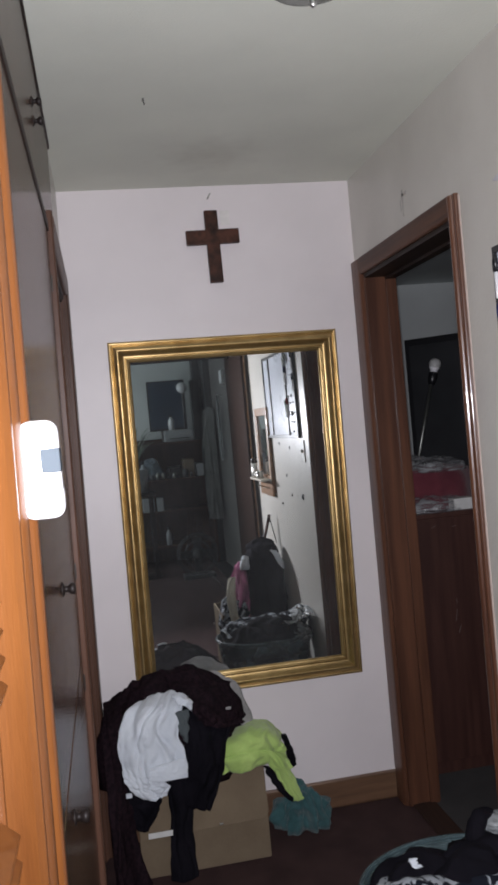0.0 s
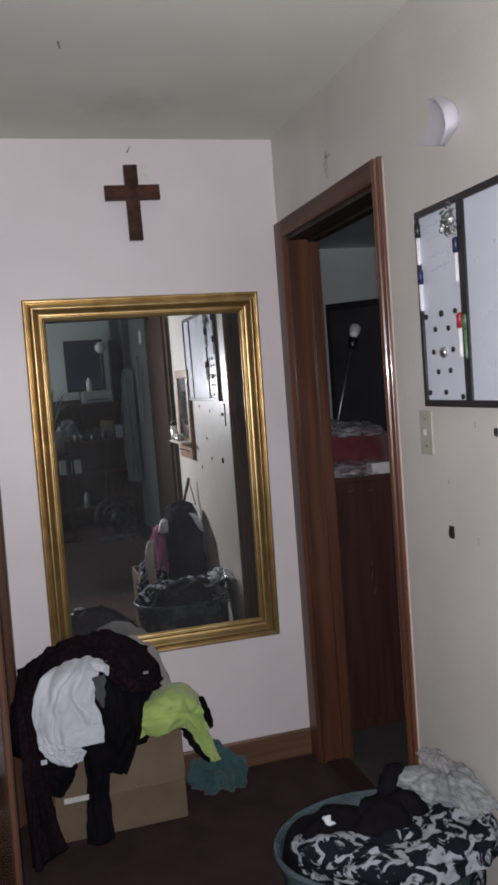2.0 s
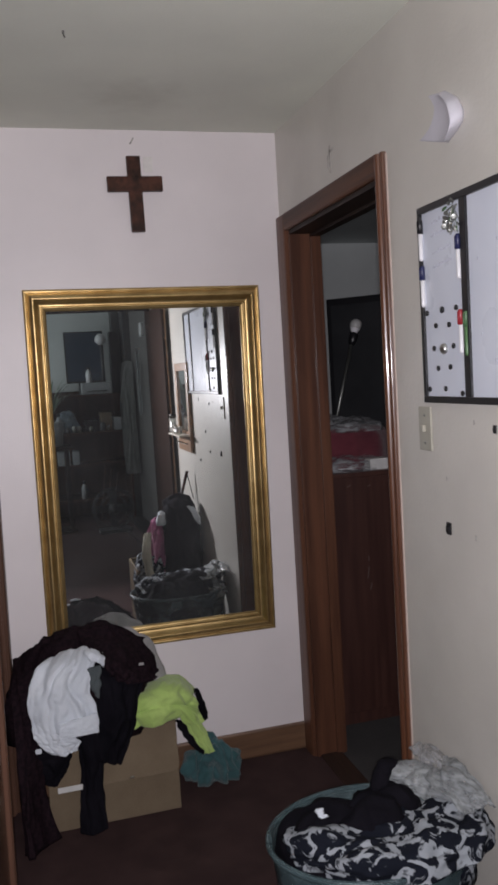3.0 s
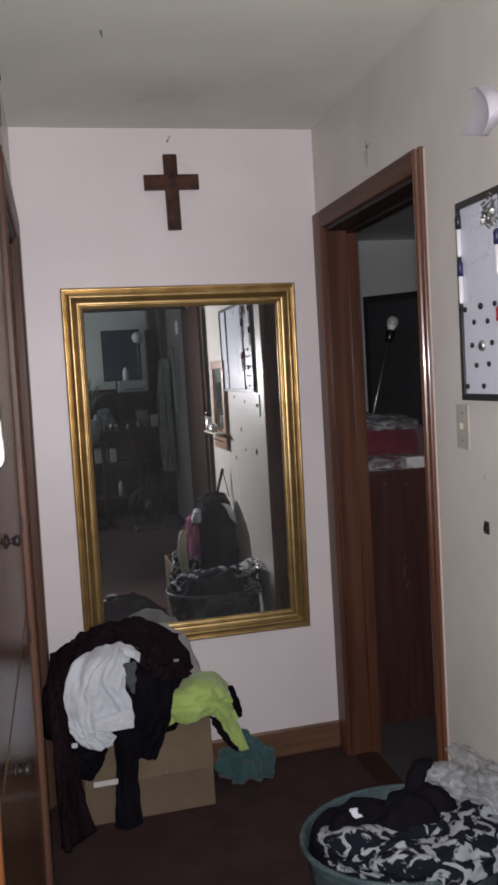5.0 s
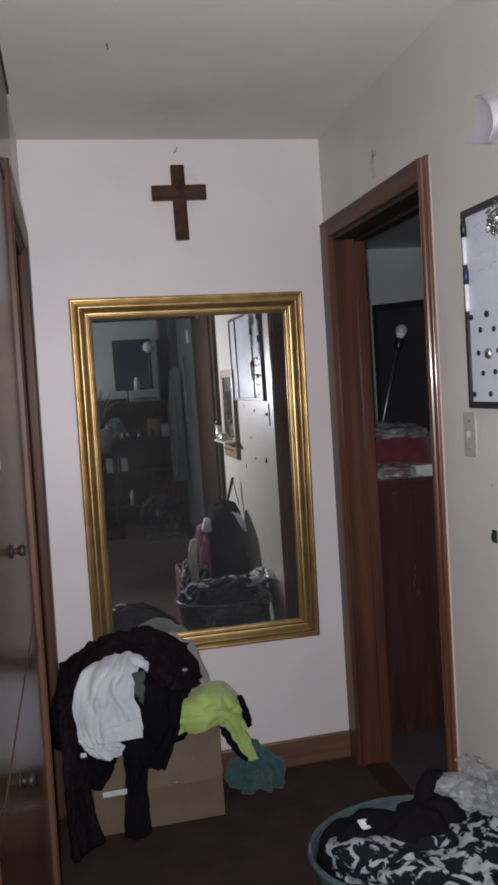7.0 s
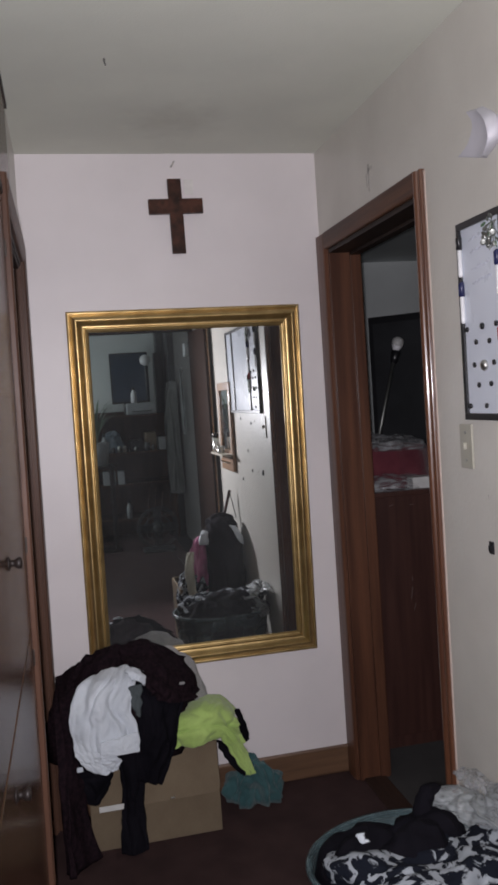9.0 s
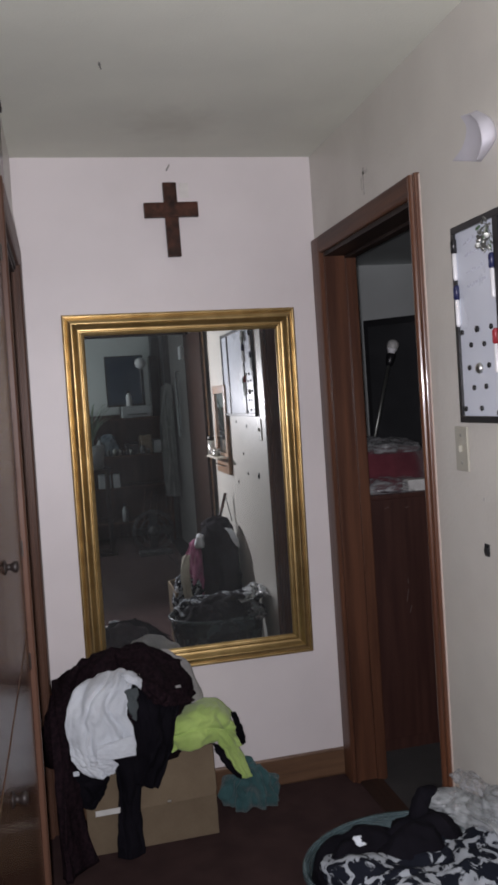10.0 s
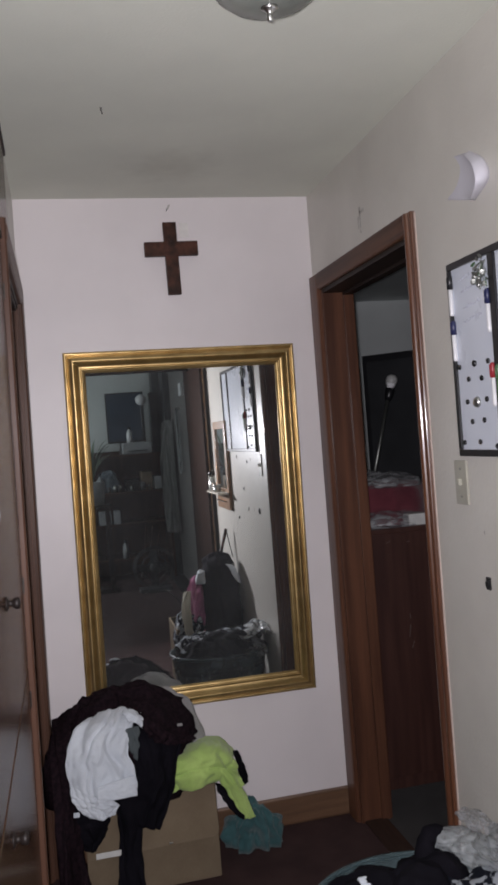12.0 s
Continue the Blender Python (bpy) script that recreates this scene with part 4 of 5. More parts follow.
black_pile = thing("black_clothes", "black crumpled clothes filling the laundry basket", "clothes")
part("folded_top", mound(-0.365, -1.21, 0.30, 0.14, 0.13, 0.142, seed=3.3, amp=0.018, freq=10), BLACK_CLOTH, black_pile, smooth=True)
part("folded_top", mound(-0.215, -1.23, 0.30, 0.13, 0.13, 0.155, seed=5.9, amp=0.018, freq=10), BLACK_CLOTH, black_pile, smooth=True)
part("folded_top", mound(-0.275, -1.295, 0.30, 0.115, 0.085, 0.172, seed=6.4, amp=0.016, freq=10), BLACK_CLOTH, black_pile, smooth=True)
cloth_part("white_print", sheet([[(-0.408, -1.245, 0.462), (-0.392, -1.250, 0.464)], [(-0.411, -1.258, 0.456), (-0.397, -1.262, 0.457)], [(-0.405, -1.270, 0.450), (-0.385, -1.270, 0.452)]], seed=1.0, amp=0.002, nu=8, nv=8),
           WHITE_CLOTH, black_pile, "small white print")
bm = bmesh.new()
path = [Vector(p) for p in ((-0.240, -1.27, 0.40), (-0.226, -1.22, 0.445), (-0.205, -1.18, 0.472), (-0.178, -1.155, 0.482), (-0.150, -1.15, 0.465), (-0.13, -1.16, 0.42))]
prev = None
for i in range(41):
    c = spline(path, i / 40)
    t = (spline(path, min(1, i / 40 + 0.02)) - spline(path, max(0, i / 40 - 0.02))).normalized()
    q = t.to_track_quat("Z", "Y").to_matrix()
    ring = []
    for k in range(18):
        a = 2 * math.pi * k / 18
        r = 0.023 * (1 + 0.25 * noise.noise((math.cos(a) * 2, math.sin(a) * 2, i * 0.22)))
        ring.append(bm.verts.new(c + q @ Vector((r * math.cos(a), r * math.sin(a), 0))))
    if prev:
        for k in range(18):
            bm.faces.new((prev[k], prev[(k + 1) % 18], ring[(k + 1) % 18], ring[k]))
    else:
        bm.faces.new(ring[::-1])
    prev = ring
bm.faces.new(prev)
part("rolled_sleeve", bm, BLACK_CLOTH, black_pile, smooth=True)

printed = thing("printed_garment", "black and white printed garment bulging over the basket rim", "garment")
cloth_part("fold", sheet([[(-0.47, -1.20, 0.40), (-0.36, -1.30, 0.43), (-0.22, -1.32, 0.43), (-0.10, -1.26, 0.45), (-0.02, -1.20, 0.45)],
                          [(-0.495, -1.26, 0.425), (-0.40, -1.37, 0.455), (-0.23, -1.41, 0.450), (-0.09, -1.37, 0.455), (-0.015, -1.31, 0.45)],
                          [(-0.505, -1.30, 0.40), (-0.41, -1.43, 0.425), (-0.24, -1.475, 0.425), (-0.08, -1.44, 0.44), (-0.012, -1.36, 0.43)],
                          [(-0.495, -1.31, 0.36), (-0.40, -1.435, 0.385), (-0.24, -1.485, 0.38), (-0.08, -1.455, 0.39), (-0.012, -1.38, 0.38)]],
                         nu=90, nv=46, seed=6.6, amp=0.020, fu=11, fv=3.5, fine=0.007), PRINT, printed)
part("bulk", mound(-0.24, -1.31, 0.28, 0.215, 0.125, 0.165, seed=8.2, amp=0.014, freq=12), PRINT, printed, smooth=True)

bag = thing("plastic_bag", "crumpled translucent white plastic bag beside the wall", "plastic bag")
part("bulge", mound(-0.085, -1.215, 0.36, 0.065, 0.110, 0.065, seed=15.5, amp=0.014, freq=9), FILM, bag, smooth=True)
cloth_part("crest", sheet([[(-0.165, -1.115, 0.455), (-0.10, -1.13, 0.47), (-0.055, -1.19, 0.475), (-0.03, -1.27, 0.462), (-0.02, -1.36, 0.45)],
                           [(-0.185, -1.135, 0.478), (-0.125, -1.165, 0.492), (-0.085, -1.225, 0.490), (-0.06, -1.30, 0.478), (-0.05, -1.38, 0.46)],
                           [(-0.190, -1.16, 0.470), (-0.150, -1.20, 0.478), (-0.115, -1.26, 0.472), (-0.095, -1.33, 0.460), (-0.085, -1.40, 0.45)],
                           [(-0.180, -1.17, 0.440), (-0.155, -1.215, 0.445), (-0.13, -1.275, 0.44), (-0.11, -1.345, 0.435), (-0.10, -1.41, 0.43)]],
                          seed=17.0, amp=0.009, fu=2.6, fv=2.5, nu=60, fine=0.0010), FILM, bag)
cloth_part("loose_edge", sheet([[(-0.085, -1.10, 0.49), (-0.05, -1.10, 0.505), (-0.012, -1.09, 0.48)], [(-0.08, -1.17, 0.485), (-0.045, -1.17, 0.50), (-0.012, -1.16, 0.485)],
                                [(-0.07, -1.27, 0.455), (-0.04, -1.27, 0.465), (-0.012, -1.26, 0.46)]], seed=19.0, amp=0.007, fu=3, fv=2, fine=0.001), CLEAR_FILM, bag)
cloth_part("skirt", sheet([[(-0.10, -1.20, 0.465), (-0.05, -1.19, 0.475), (-0.012, -1.17, 0.49)], [(-0.120, -1.29, 0.490), (-0.065, -1.29, 0.512), (-0.014, -1.28, 0.505)],
                           [(-0.09, -1.40, 0.462), (-0.05, -1.41, 0.475), (-0.014, -1.41, 0.470)]], seed=23.0, amp=0.012, fu=2, fv=3.5, fine=0.001), FILM, bag)


# ---- hall behind the basket, seen in the mirror ----
crate = thing("carton_of_clothes", "open cardboard carton packed with clothes by the wall", "box")
for lo, hi in (((-0.42, -2.23, 0), (-0.02, -2.22, 0.38)), ((-0.42, -1.85, 0), (-0.02, -1.84, 0.38)), ((-0.42, -2.22, 0), (-0.41, -1.85, 0.38)), ((-0.03, -2.22, 0), (-0.02, -1.85, 0.38))):
    part("side_panel", boxed((lo, hi), bevel=0.002), CARD, crate)
part("bottom_panel", boxed(((-0.41, -2.22, 0.001), (-0.03, -1.85, 0.01))), CARD, crate)
jacket = thing("black_jacket", "bulky black jacket heaped upright against the wall", "jacket")
part("bulk", mound(-0.130, -1.90, 0.02, 0.124, 0.16, 0.770, seed=21.0, amp=0.030, freq=9, p=4.6, nr=34, crumple=0.006), BLACK_CLOTH, jacket, smooth=True)
cloth_part("white_lining", sheet([[(-0.100, -1.785, 0.755), (-0.058, -1.785, 0.745)], [(-0.075, -1.765, 0.705), (-0.030, -1.765, 0.69)], [(-0.048, -1.755, 0.645), (-0.022, -1.755, 0.63)]], seed=2.0, amp=0.004, nu=10, nv=14), WHITE_CLOTH, jacket, "white lining")
cloth("pink_top", sheet([[(-0.300, -1.95, 0.66), (-0.255, -1.92, 0.69), (-0.195, -1.95, 0.68)], [(-0.335, -1.91, 0.56), (-0.275, -1.85, 0.56), (-0.200, -1.90, 0.55)],
                         [(-0.335, -1.85, 0.42), (-0.295, -1.84, 0.42), (-0.235, -1.85, 0.43)], [(-0.325, -1.835, 0.34), (-0.295, -1.832, 0.33), (-0.255, -1.835, 0.35)]], seed=4.0, amp=0.022, fu=5, nu=50), PINK, "plum pink top hanging from the clothes pile", "top")
cloth("cream_top", sheet([[(-0.355, -1.87, 0.6), (-0.315, -1.86, 0.6)], [(-0.385, -1.81, 0.5), (-0.335, -1.8, 0.5)], [(-0.38, -1.785, 0.38), (-0.33, -1.78, 0.38)], [(-0.365, -1.782, 0.3), (-0.335, -1.778, 0.3)]], seed=9.0, amp=0.010, fu=3, nu=20),
      CREAM_CLOTH, "cream cotton top hanging from the clothes pile", "top")
cloth("white_rag", mound(-0.245, -1.87, 0.64, 0.035, 0.035, 0.085, seed=3.0, amp=0.008, freq=20), WHITE_CLOTH, "small white rag on the clothes pile", "rag", 0)
cloth("white_sock", mound(-0.385, -1.865, 0.375, 0.03, 0.03, 0.075, seed=14.0, amp=0.008, freq=22), WHITE_CLOTH, "white sock on the edge of the carton", "sock", 0)
wire = bmesh.new()
rod(wire, (-0.452, -1.93, 0.615), (-0.385, -1.90, 0.545), 0.004, 8)
rod(wire, (-0.385, -1.90, 0.545), (-0.33, -1.92, 0.36), 0.004, 8)
whole("coat_hanger", wire, BLACK_PLASTIC, "black plastic coat hanger sticking out of the carton", "hanger", True)
cloth("printed_scarf", mound(-0.33, -1.90, 0.25, 0.095, 0.11, 0.22, seed=13.0, amp=0.026, freq=14, crumple=0.012, spread=0.4), PRINT, "black and white printed scarf in the carton", "scarf", 0)
bm = bmesh.new()
rod(bm, (-0.155, -2.03, 0.55), (-0.04, -2.01, 0.94), 0.010, 10)
cane = thing("walking_stick", "dark wooden walking stick standing in the clothes pile", "walking stick")
part("shaft", bm, WALNUT, cane, smooth=True)
bm = bmesh.new()
rod(bm, (-0.042, -2.01, 0.93), (-0.01, -2.01, 0.76), 0.003, 6)
part("wrist_strap", bm, BLACK_CLOTH, cane)

BACK_DOOR = material("dark_stained_flush_door", (0.030, 0.016, 0.012), 0.75, color2=(0.020, 0.011, 0.008), scale=4, stretch=(8, 8, 0.4), fine=0.3, spec=0.04)
back_door = thing("door_4", "dark brown flush door standing open along the wall", "door", kind="structure")
back_leaf = part("door_leaf", boxed(((-0.052, -3.085, 0.012), (-0.024, -2.50, 2.03)), bevel=0.002), BACK_DOOR, back_door)
# light that the door edge catches is put into its pale wood colour
part("lit_edge_band", boxed(((-0.034, -2.4995, 0.014), (-0.0245, -2.4965, 2.028)), bevel=0.001), LIGHT_WOOD, back_door, "door edge coloured pale as if lit")
part("latch_plate", boxed(((-0.046, -2.498, 1.16), (-0.030, -2.4950, 1.26))), CHROME, back_door)
doorb = thing("door_frame_back", "dark brown frame of the doorway to the back room", "door frame", kind="structure")
part("jamb", boxed(((-0.050, -3.23, 0), (-0.030, -3.095, 2.06)), bevel=0.002), BACK_DOOR, doorb)
part("jamb", boxed(((-1.08, -3.23, 0), (-1.06, -3.12, 2.06)), bevel=0.002), BACK_DOOR, doorb)
part("head_jamb", boxed(((-1.06, -3.23, 2.05), (-0.050, -3.12, 2.07)), bevel=0.002), BACK_DOOR, doorb)

CREAM_PAINT = material("pale_varnish", (0.55, 0.50, 0.42), 0.35, scale=12)
rack = thing("key_rack", "honey wood framed mirror with a small key shelf", "wall rack")
ya, yb, za, zb = -2.30, -1.915, 1.06, 1.62
for lo, hi in (((ya, zb - 0.05), (yb, zb)), ((ya, za), (yb, za + 0.13)), ((ya, za + 0.13), (ya + 0.05, zb - 0.05)), ((yb - 0.05, za + 0.13), (yb, zb - 0.05))):
    part("frame_rail", boxed(((-0.024, lo[0], lo[1]), (-0.001, hi[0], hi[1])), bevel=0.003), LIGHT_WOOD, rack)
part("mirror_glass", boxed(((-0.014, ya + 0.045, za + 0.125), (-0.004, yb - 0.045, zb - 0.045))), SILVERED, rack)
part("shelf", boxed(((-0.092, ya, za + 0.10), (-0.0245, yb, za + 0.112)), bevel=0.003), CREAM_PAINT, rack, "pale narrow shelf")
for k in range(4):
    bm = bmesh.new()
    rod(bm, (-0.02, ya + 0.06 + 0.08 * k, za + 0.05), (-0.05, ya + 0.06 + 0.08 * k, za + 0.055), 0.004)
    part("peg", bm, CHROME, rack)

for x, y, h, r, mt, lb in ((-0.062, -2.255, 0.125, 0.020, CHROME, "small steel canister on the key shelf"), (-0.060, -2.10, 0.045, 0.024, CHROME, "low steel tin on the key shelf"), (-0.066, -2.175, 0.055, 0.016, CREAM_PAINT, "small pale pot on the key shelf")):
    tin = thing("canister", lb, "canister")
    part("body", lathe(bmesh.new(), [(0.001, 0), (r * 0.9, 0), (r, 0.004), (r, h * 0.75), (0.001, h * 0.75)], Matrix.Translation((x, y, za + 0.1125)), 20), mt, tin, smooth=True)
    part("lid", lathe(bmesh.new(), [(0.001, h * 0.755), (r * 1.05, h * 0.755), (r * 1.05, h * 0.95), (r * 0.8, h), (0.001, h)], Matrix.Translation((x, y, za + 0.1125)), 20), DARK_STEEL if h > 0.1 else mt, tin, smooth=True)

# ---- side room through the open doorway ----
chest = thing("chest_of_drawers", "tall dark mahogany chest with scratches just inside the doorway", "chest")
part("carcass", boxed(((0.168, 0.092, 0.06), (1.25, 1.20, 1.07)), bevel=0.003), MAHOGANY, chest)
part("plinth", boxed(((0.19, 0.11, 0.004), (1.23, 1.18, 0.06))), MAHOGANY, chest)
part("top", boxed(((0.160, 0.084, 1.07), (1.26, 1.21, 1.092)), bevel=0.004), MAHOGANY, chest)
for k in range(3):
    part("drawer_front", boxed(((1.25, 0.12, 0.09 + 0.325 * k), (1.268, 1.17, 0.395 + 0.325 * k)), bevel=0.004), MAHOGANY, chest)
rs = random.Random(8)
for x, z, l, a in ((0.34, 0.66, 0.05, 80), (0.345, 0.72, 0.02, 95), (0.27, 1.035, 0.02, 20), (0.36, 1.03, 0.015, 10), (0.35, 0.60, 0.03, 70)):
    bm = boxed(((-l / 2, -0.0006, -0.0012), (l / 2, 0.0006, 0.0012)))
    bmesh.ops.transform(bm, matrix=pose(x, 0.0916, z, 0, -a, 0), verts=bm.verts)
    part("scratch", bm, SCRATCH, chest)
red = cloth("maroon_blanket", mound(0.37, 0.37, 1.092, 0.205, 0.20, 0.172, seed=31, amp=0.008, freq=6, p=14), MAROON, "folded maroon fleece blanket on the chest", "blanket", 0)
film = thing("plastic_wrap", "crumpled clear plastic wrap under and over the blanket", "plastic wrap")
part("lower_layer", mound(0.32, 0.21, 1.092, 0.17, 0.12, 0.055, seed=33, amp=0.008, freq=14, crumple=0.006), CLEAR_FILM, film, smooth=True)
part("upper_layer", mound(0.375, 0.35, 1.250, 0.155, 0.17, 0.045, seed=35, amp=0.022, freq=8, crumple=0.010, spread=0.5), CLEAR_FILM, film, smooth=True)
whole("small_carton", boxed(((0.375, 0.10, 1.0925), (0.46, 0.16, 1.140)), bevel=0.002), LABEL, "small white paper carton on the chest edge", "carton")

SCREEN = material("dark_screen_glass", (0.028, 0.029, 0.032), 0.35, color2=(0.020, 0.021, 0.023), scale=6, coat=0.2)
tv = thing("television", "switched-off black flat television standing on the chest", "television")
TP = pose(0.815, 0.80, 1.092, 0, 0, -45)
for nm, lo, hi, mt in (("housing", (-0.33, 0.0, 0.03), (0.50, 0.045, 0.80), BLACK_PLASTIC), ("screen", (-0.305, -0.004, 0.06), (0.475, 0.002, 0.765), SCREEN), ("stand", (-0.12, -0.10, 0.0), (0.28, 0.12, 0.032), BLACK_PLASTIC)):
    bm = boxed((lo, hi), bevel=0.003 if nm != "screen" else 0.001)
    bmesh.ops.transform(bm, matrix=TP, verts=bm.verts)
    part(nm, bm, mt, tv)
BULB = material("frosted_bulb_glass", (0.46, 0.46, 0.45), 0.4, scale=8)
desk_lamp = thing("table_lamp", "unlit bare-bulb lamp on a thin tilted steel pole", "lamp")
bm = lathe(bmesh.new(), [(0.001, 1.0925), (0.075, 1.0925), (0.075, 1.105), (0.02, 1.115), (0.001, 1.115)], Matrix.Translation((0.385, 0.60, 0)), 28)
part("base", bm, BLACK_PLASTIC, desk_lamp, smooth=True)
bm = bmesh.new()
rod(bm, (0.385, 0.60, 1.11), (0.535, 0.60, 1.66), 0.008, 12)
part("pole", bm, STEEL, desk_lamp, "thin steel pole", smooth=True)
aim = (Vector((0.56, 0.60, 1.735)) - Vector((0.53, 0.60, 1.64))).to_track_quat("Z", "Y").to_matrix().to_4x4()
part("socket", lathe(bmesh.new(), [(0.001, 0), (0.014, 0), (0.020, 0.02), (0.022, 0.055), (0.017, 0.06), (0.001, 0.06)], Matrix.Translation((0.53, 0.60, 1.635)) @ aim, 20), BLACK_PLASTIC, desk_lamp, smooth=True)
part("bulb_collar", lathe(bmesh.new(), [(0.001, 0.056), (0.0165, 0.057), (0.0215, 0.071), (0.0305, 0.086), (0.001, 0.086)], Matrix.Translation((0.53, 0.60, 1.645)) @ aim @ Matrix.Scale(0.84, 4), 24), WHITE_PLASTIC, desk_lamp, "white plastic bulb collar", smooth=True)
part("bulb", lathe(bmesh.new(), [(0.001, 0.055), (0.016, 0.058), (0.020, 0.070), (0.030, 0.088), (0.034, 0.105), (0.030, 0.124), (0.018, 0.136), (0.001, 0.140)], Matrix.Translation((0.53, 0.60, 1.645)) @ aim @ Matrix.Scale(0.84, 4), 24), BULB, desk_lamp, "frosted glass bulb", smooth=True)

# ---- dark back room, seen only in the mirror ----
NAVY = material("navy_screen", (0.030, 0.056, 0.090), 0.3, scale=6)
GREYP = material("grey_plastic", (0.36, 0.38, 0.39), 0.5, scale=8)
DARKP = material("dark_grey_plastic", (0.055, 0.058, 0.060), 0.5, scale=8)
LEAF = material("dull_green_leaf", (0.09, 0.15, 0.09), 0.4, color2=(0.14, 0.21, 0.13), scale=20)
unit = thing("shelf_unit", "tall dark wooden hutch with open shelves against the wall", "shelf")
for z in (0.25, 0.64, 0.99, 1.40):
    part("shelf_board", boxed(((-0.95, -6.55, z - 0.02), (0.12, -6.05, z)), bevel=0.002), DOOR_DARK, unit)
part("back_panel", boxed(((-0.948, -6.59, 0.0), (0.118, -6.562, 1.44)), bevel=0.002), DOOR_DARK, unit)
for x in (-0.97, 0.12):
    part("side_panel", boxed(((x, -6.58, 0.0), (x + 0.02, -6.05, 1.45)), bevel=0.002), DOOR_DARK, unit)
mon = thing("monitor", "dark navy flat monitor standing on the hutch", "monitor")
part("housing", boxed(((-0.49, -6.34, 1.53), (-0.06, -6.30, 2.10)), bevel=0.004), BLACK_PLASTIC, mon)
part("screen", boxed(((-0.475, -6.301, 1.55), (-0.075, -6.297, 2.085))), NAVY, mon)
part("stand", boxed(((-0.36, -6.40, 1.4005), (-0.20, -6.24, 1.53)), bevel=0.004), BLACK_PLASTIC, mon)
globe = thing("globe_lamp", "unlit white glass globe lamp on a dark stem", "lamp")
part("globe", lathe(bmesh.new(), [(0.062 * math.sin(math.pi * max(0.02, k / 12)), -0.062 * math.cos(math.pi * k / 12)) for k in range(13)], Matrix.Translation((-0.10, -6.18, 2.0)), 24), WHITE_PLASTIC, globe, smooth=True)
part("stem", rod(bmesh.new(), (-0.10, -6.18, 1.4005), (-0.10, -6.18, 1.945), 0.010), BLACK_PLASTIC, globe)
part("foot", lathe(bmesh.new(), [(0.001, 1.4005), (0.06, 1.4005), (0.06, 1.42), (0.001, 1.425)], Matrix.Translation((-0.10, -6.18, 0)), 24), BLACK_PLASTIC, globe)
wardrobe = thing("tall_cabinet", "tall dark grey cabinet standing beside the hutch", "cabinet")
part("body", boxed(((0.145, -6.58, 0.0), (0.2195, -6.10, 2.36)), bevel=0.004), DARKP, wardrobe)
part("side_door", boxed(((0.055, -6.58, 1.46), (0.143, -6.38, 2.36)), bevel=0.004), DARKP, wardrobe)
for x, y, w, d, h in ((-0.66, -6.16, 0.13, 0.20, 0.15), (-0.50, -6.13, 0.07, 0.15, 0.145)):
    whole("file_box", boxed(((x, y - d / 2, 0.6405), (x + w, y + d / 2, 0.64 + h)), bevel=0.006), GREYP, "pale plastic file box on the low shelf", "box", group="file boxes on the shelf")
for k in range(3):
    stick = rod(bmesh.new(), (-0.24 + 0.06 * k, -6.02, 0.002), (-0.16 + 0.07 * k, -6.045, 0.62 - 0.05 * k), 0.008, 8)
    whole("wooden_stick", stick, WALNUT, "thin wooden stick leaning on the hutch", "stick", True, "sticks leaning on the hutch")
whole("speaker", boxed(((0.0, -6.36, 1.4005), (0.095, -6.2, 2.08)), bevel=0.006), BLACK_PLASTIC, "tall black loudspeaker on the hutch", "speaker")
printer = thing("printer", "grey plastic printer on the hutch shelf", "printer")
part("body", boxed(((-0.35, -6.22, 1.4005), (-0.02, -6.08, 1.53)), bevel=0.012), GREYP, printer)
part("tray", boxed(((-0.30, -6.08, 1.43), (-0.08, -6.02, 1.438)), bevel=0.002), BLACK_PLASTIC, printer)


def bottle(x, y, z, h, r, mat, label):
    ob = thing("bottle", label, "bottle")
    part("body", lathe(bmesh.new(), [(0.001, 0), (r, 0), (r, h * 0.62), (r * 0.5, h * 0.78), (r * 0.4, h * 0.86), (0.001, h * 0.86)], Matrix.Translation((x, y, z)), 16), mat, ob, smooth=True)
    part("cap", lathe(bmesh.new(), [(0.001, h * 0.855), (r * 0.5, h * 0.855), (r * 0.5, h), (0.001, h)], Matrix.Translation((x, y, z)), 16), BLACK_PLASTIC, ob, smooth=True)


bottle(-0.26, -6.13, 1.5305, 0.17, 0.032, WHITE_PLASTIC, "white plastic bottle with a black cap on the printer")
bottle(-0.40, -6.12, 0.2505, 0.20, 0.03, GREYP, "pale plastic bottle on the low shelf")
bottle(-0.62, -6.12, 0.9905, 0.22, 0.035, GREYP, "grey plastic bottle on the middle shelf")
cloth("blue_sweater", mound(-0.52, -6.22, 0.9905, 0.12, 0.10, 0.24, seed=51, amp=0.02, freq=11), fabric("blue_grey_wool", (0.32, 0.40, 0.46), (0.20, 0.26, 0.31), 16), "blue-grey wool sweater bundled on the shelf", "sweater", 0)
for k, (x, w, h) in enumerate(((-0.90, 0.10, 0.16), (-0.33, 0.14, 0.11), (-0.16, 0.12, 0.19), (-0.02, 0.08, 0.13))):
    whole("storage_box", boxed(((x, -6.4, 0.9905), (x + w, -6.12, 1.0 + h)), bevel=0.004), (GREYP, BLACK_PLASTIC, CARD, GREYP)[k], ("grey plastic storage box on the shelf", "black plastic storage box on the shelf", "brown card storage box on the shelf", "small grey storage box on the shelf")[k], "box")
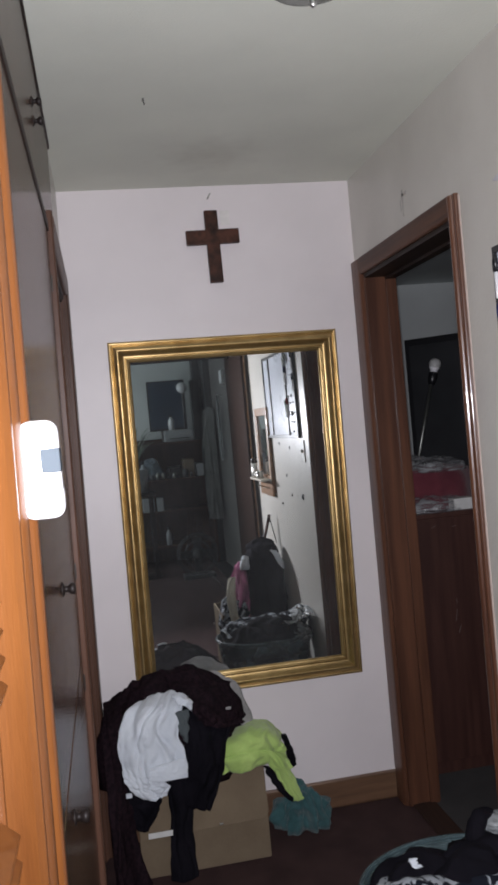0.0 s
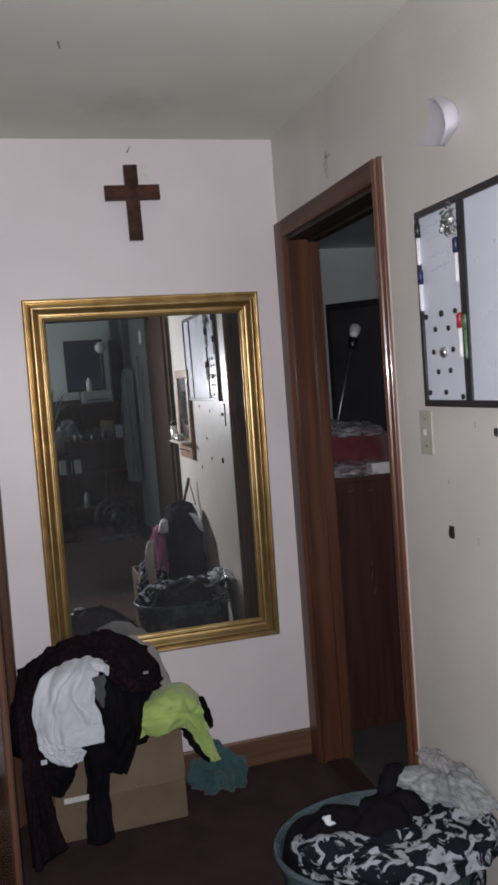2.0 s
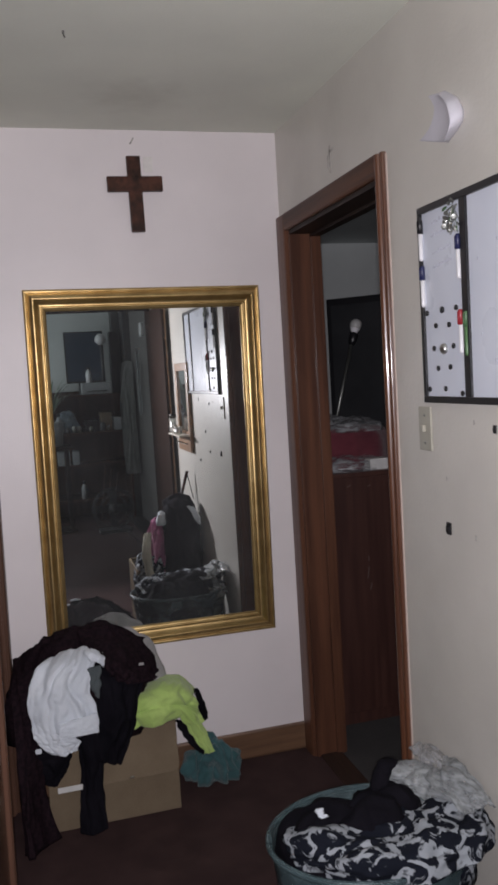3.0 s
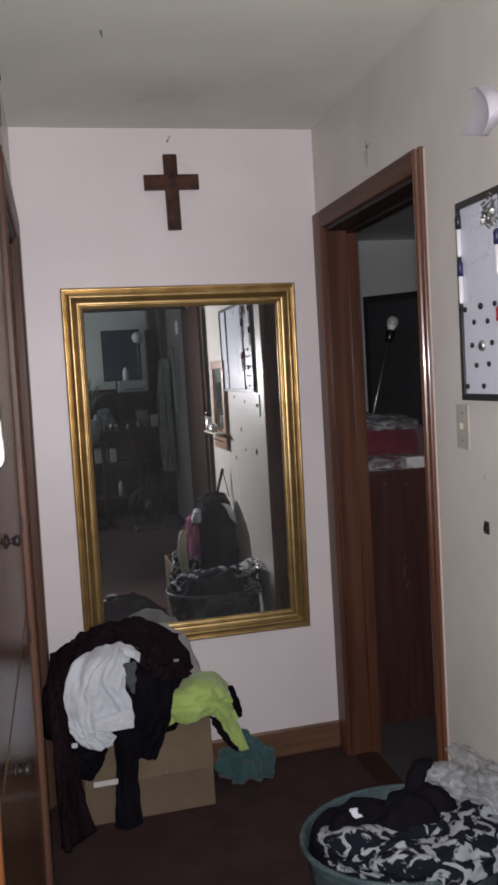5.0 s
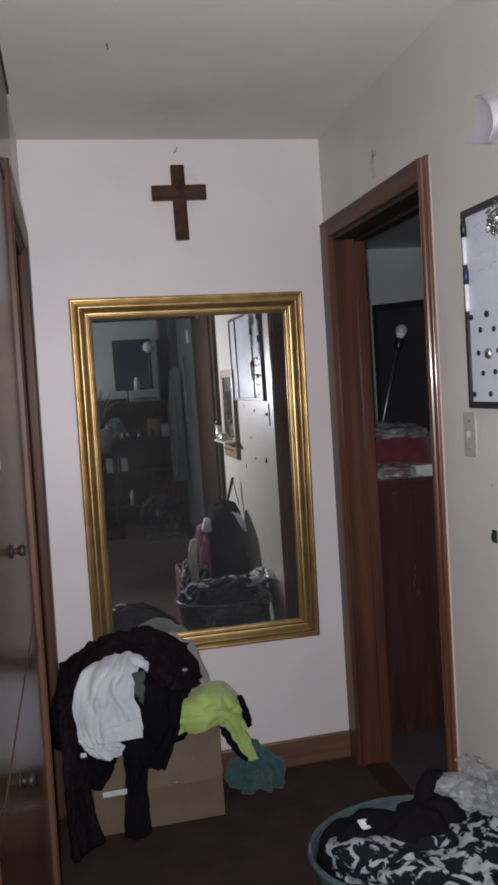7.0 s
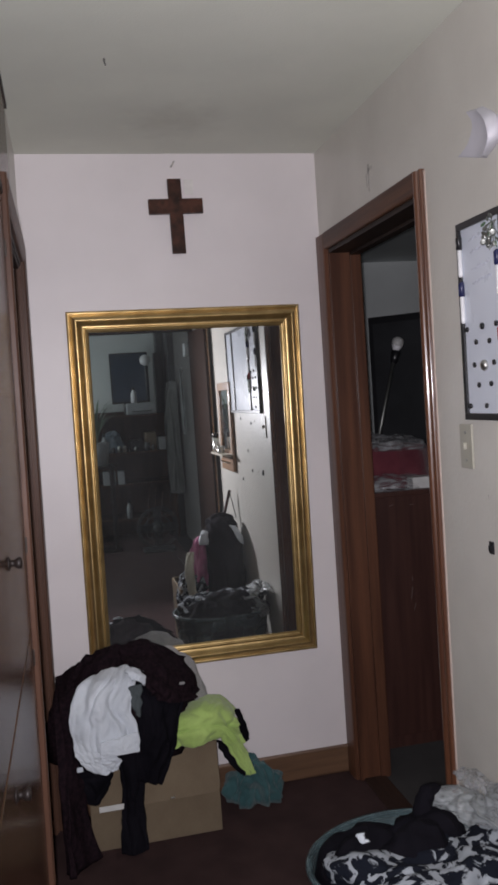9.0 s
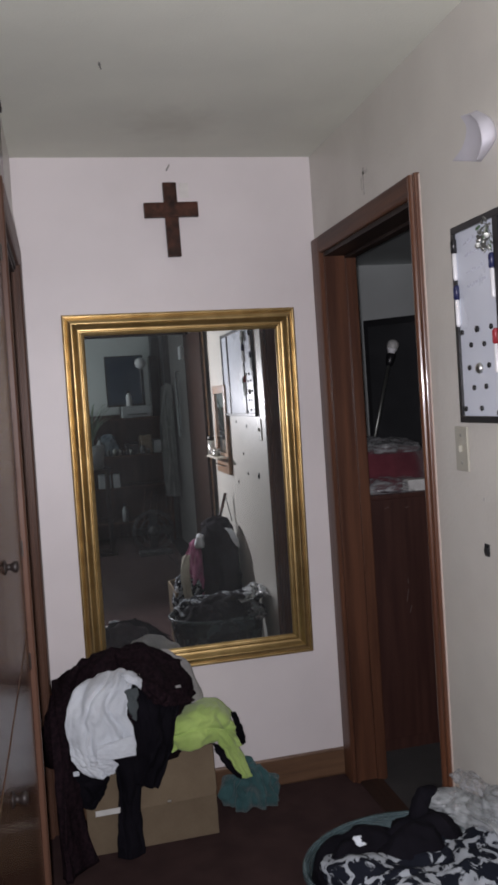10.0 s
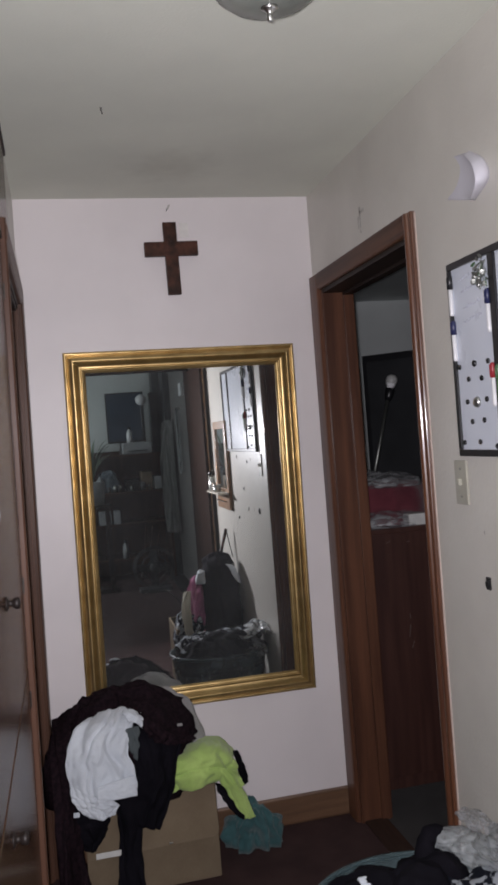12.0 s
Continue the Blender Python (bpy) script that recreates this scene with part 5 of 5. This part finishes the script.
for k in range(9):
    x = -0.6 + 0.065 * k + rs.uniform(-0.01, 0.01)
    whole("glass_jar", lathe(bmesh.new(), [(0.001, 0), (0.022, 0), (0.024, 0.05), (0.016, 0.06), (0.016, 0.07), (0.001, 0.07)], Matrix.Translation((x, -6.08 - rs.uniform(0, 0.09), 0.9905)) @ Matrix.Scale(rs.uniform(0.7, 1.35), 4), 14), (CHROME, DARKP, STEEL)[k % 3], "small shiny lidded jar on the shelf edge", "jar", True, "jars on the shelf")
plant = thing("potted_plant", "tall potted plant with long narrow leaves", "plant")
part("pot", lathe(bmesh.new(), [(0.001, 0), (0.10, 0), (0.13, 0.24), (0.11, 0.24), (0.001, 0.22)], Matrix.Translation((-0.72, -5.6, 0.9)), 24), GREYP, plant, smooth=True)
whole("plant_stand", boxed(((-0.90, -5.75, 0.0), (-0.55, -5.45, 0.03)), ((-0.90, -5.75, 0.87), (-0.55, -5.45, 0.8995)), ((-0.88, -5.73, 0.03), (-0.84, -5.69, 0.87)), ((-0.61, -5.51, 0.03), (-0.57, -5.47, 0.87)),
      ((-0.88, -5.51, 0.03), (-0.84, -5.47, 0.87)), ((-0.61, -5.73, 0.03), (-0.57, -5.69, 0.87)), bevel=0.003), DARK_TRIM, "dark wooden plant stand on the carpet", "stand")
for k in range(26):
    a, l, lean_ = rs.uniform(0, 6.28), rs.uniform(0.35, 0.65), rs.uniform(0.08, 0.28)
    bm = bmesh.new()
    prev = None
    for i in range(8):
        s = i / 7
        c = Vector((-0.72 + math.cos(a) * lean_ * s ** 1.6, -5.6 + math.sin(a) * lean_ * s ** 1.6, 1.12 + l * s * (1 - 0.25 * s * s)))
        w = 0.016 * math.sin(math.pi * min(0.97, s * 0.85 + 0.12))
        d = Vector((-math.sin(a), math.cos(a), 0)) * w
        row = [bm.verts.new(c - d), bm.verts.new(c + Vector((0, 0, 0.004))), bm.verts.new(c + d)]
        if prev:
            bm.faces.new((prev[0], prev[1], row[1], row[0])), bm.faces.new((prev[1], prev[2], row[2], row[1]))
        prev = row
    part("leaf", bm, LEAF, plant, smooth=True)
fan = thing("floor_fan", "dark grey round floor fan standing still on the carpet", "fan")
FP = pose(-0.18, -5.3, 0.24, 90, 0, 0)
for r in (0.07, 0.13, 0.19, 0.21):
    bm = bmesh.new()
    rings = [[bm.verts.new(FP @ Vector(((r + 0.005 * math.cos(b)) * math.cos(a), (r + 0.005 * math.cos(b)) * math.sin(a), 0.005 * math.sin(b)))) for b in (0, 1.57, 3.14, 4.71)] for a in [2 * math.pi * k / 40 for k in range(40)]]
    for k in range(40):
        for j in range(4):
            bm.faces.new((rings[k][j], rings[k][(j + 1) % 4], rings[(k + 1) % 40][(j + 1) % 4], rings[(k + 1) % 40][j]))
    part("guard_ring", bm, DARKP, fan)
part("hub", lathe(bmesh.new(), [(0.001, -0.04), (0.05, -0.04), (0.055, 0.03), (0.001, 0.04)], FP, 20), DARKP, fan, smooth=True)
for k in range(4):
    bm = boxed(((0.03, -0.045, -0.004), (0.18, 0.045, 0.004)), bevel=0.002)
    bmesh.ops.transform(bm, matrix=FP @ Matrix.Rotation(k * math.pi / 2, 4, "Z") @ Matrix.Rotation(0.5, 4, "X"), verts=bm.verts)
    part("blade", bm, BLACK_PLASTIC, fan)
part("foot", boxed(((-0.34, -5.40, 0.0), (-0.02, -5.20, 0.035)), bevel=0.008), DARKP, fan)
cables = thing("hanging_cables", "dark cables and headphones hung on a wall hook", "cables")
part("hook", rod(bmesh.new(), (0.222, -5.36, 1.84), (0.17, -5.36, 1.85), 0.006), CHROME, cables)
for k in range(6):
    bm = bmesh.new()
    w, dz = rs.uniform(0.04, 0.12), rs.uniform(0.3, 0.68)
    pts = [Vector((0.185 - 0.008 * (k % 3), -5.36 + w * math.sin(2 * math.pi * i / 24) * (0.3 + 0.7 * math.sin(math.pi * i / 24)), 1.845 - dz * math.sin(math.pi * i / 24))) for i in range(25)]
    for a, b in zip(pts, pts[1:]):
        rod(bm, a, b, 0.004, 6)
    part("cable_loop", bm, BLACK_PLASTIC if k % 2 else GREYP, cables)
whole("wall_box", boxed(((0.19, -5.20, 1.96), (0.2215, -5.06, 2.09)), bevel=0.006), WHITE_PLASTIC, "white plastic chime box high on the wall", "chime")
coat = cloth("hanging_coat", sheet([[(0.10, -6.04, 1.72), (0.16, -5.98, 1.75), (0.2, -5.90, 1.72)], [(0.06, -6.0, 1.2), (0.13, -5.92, 1.2), (0.19, -5.85, 1.2)], [(0.06, -5.98, 0.5), (0.13, -5.90, 0.5), (0.19, -5.82, 0.5)]], seed=40, amp=0.02, fu=4),
             fabric("slate_wool", (0.15, 0.15, 0.145), (0.11, 0.11, 0.108), 16), "long grey coat hanging on the wall", "coat")
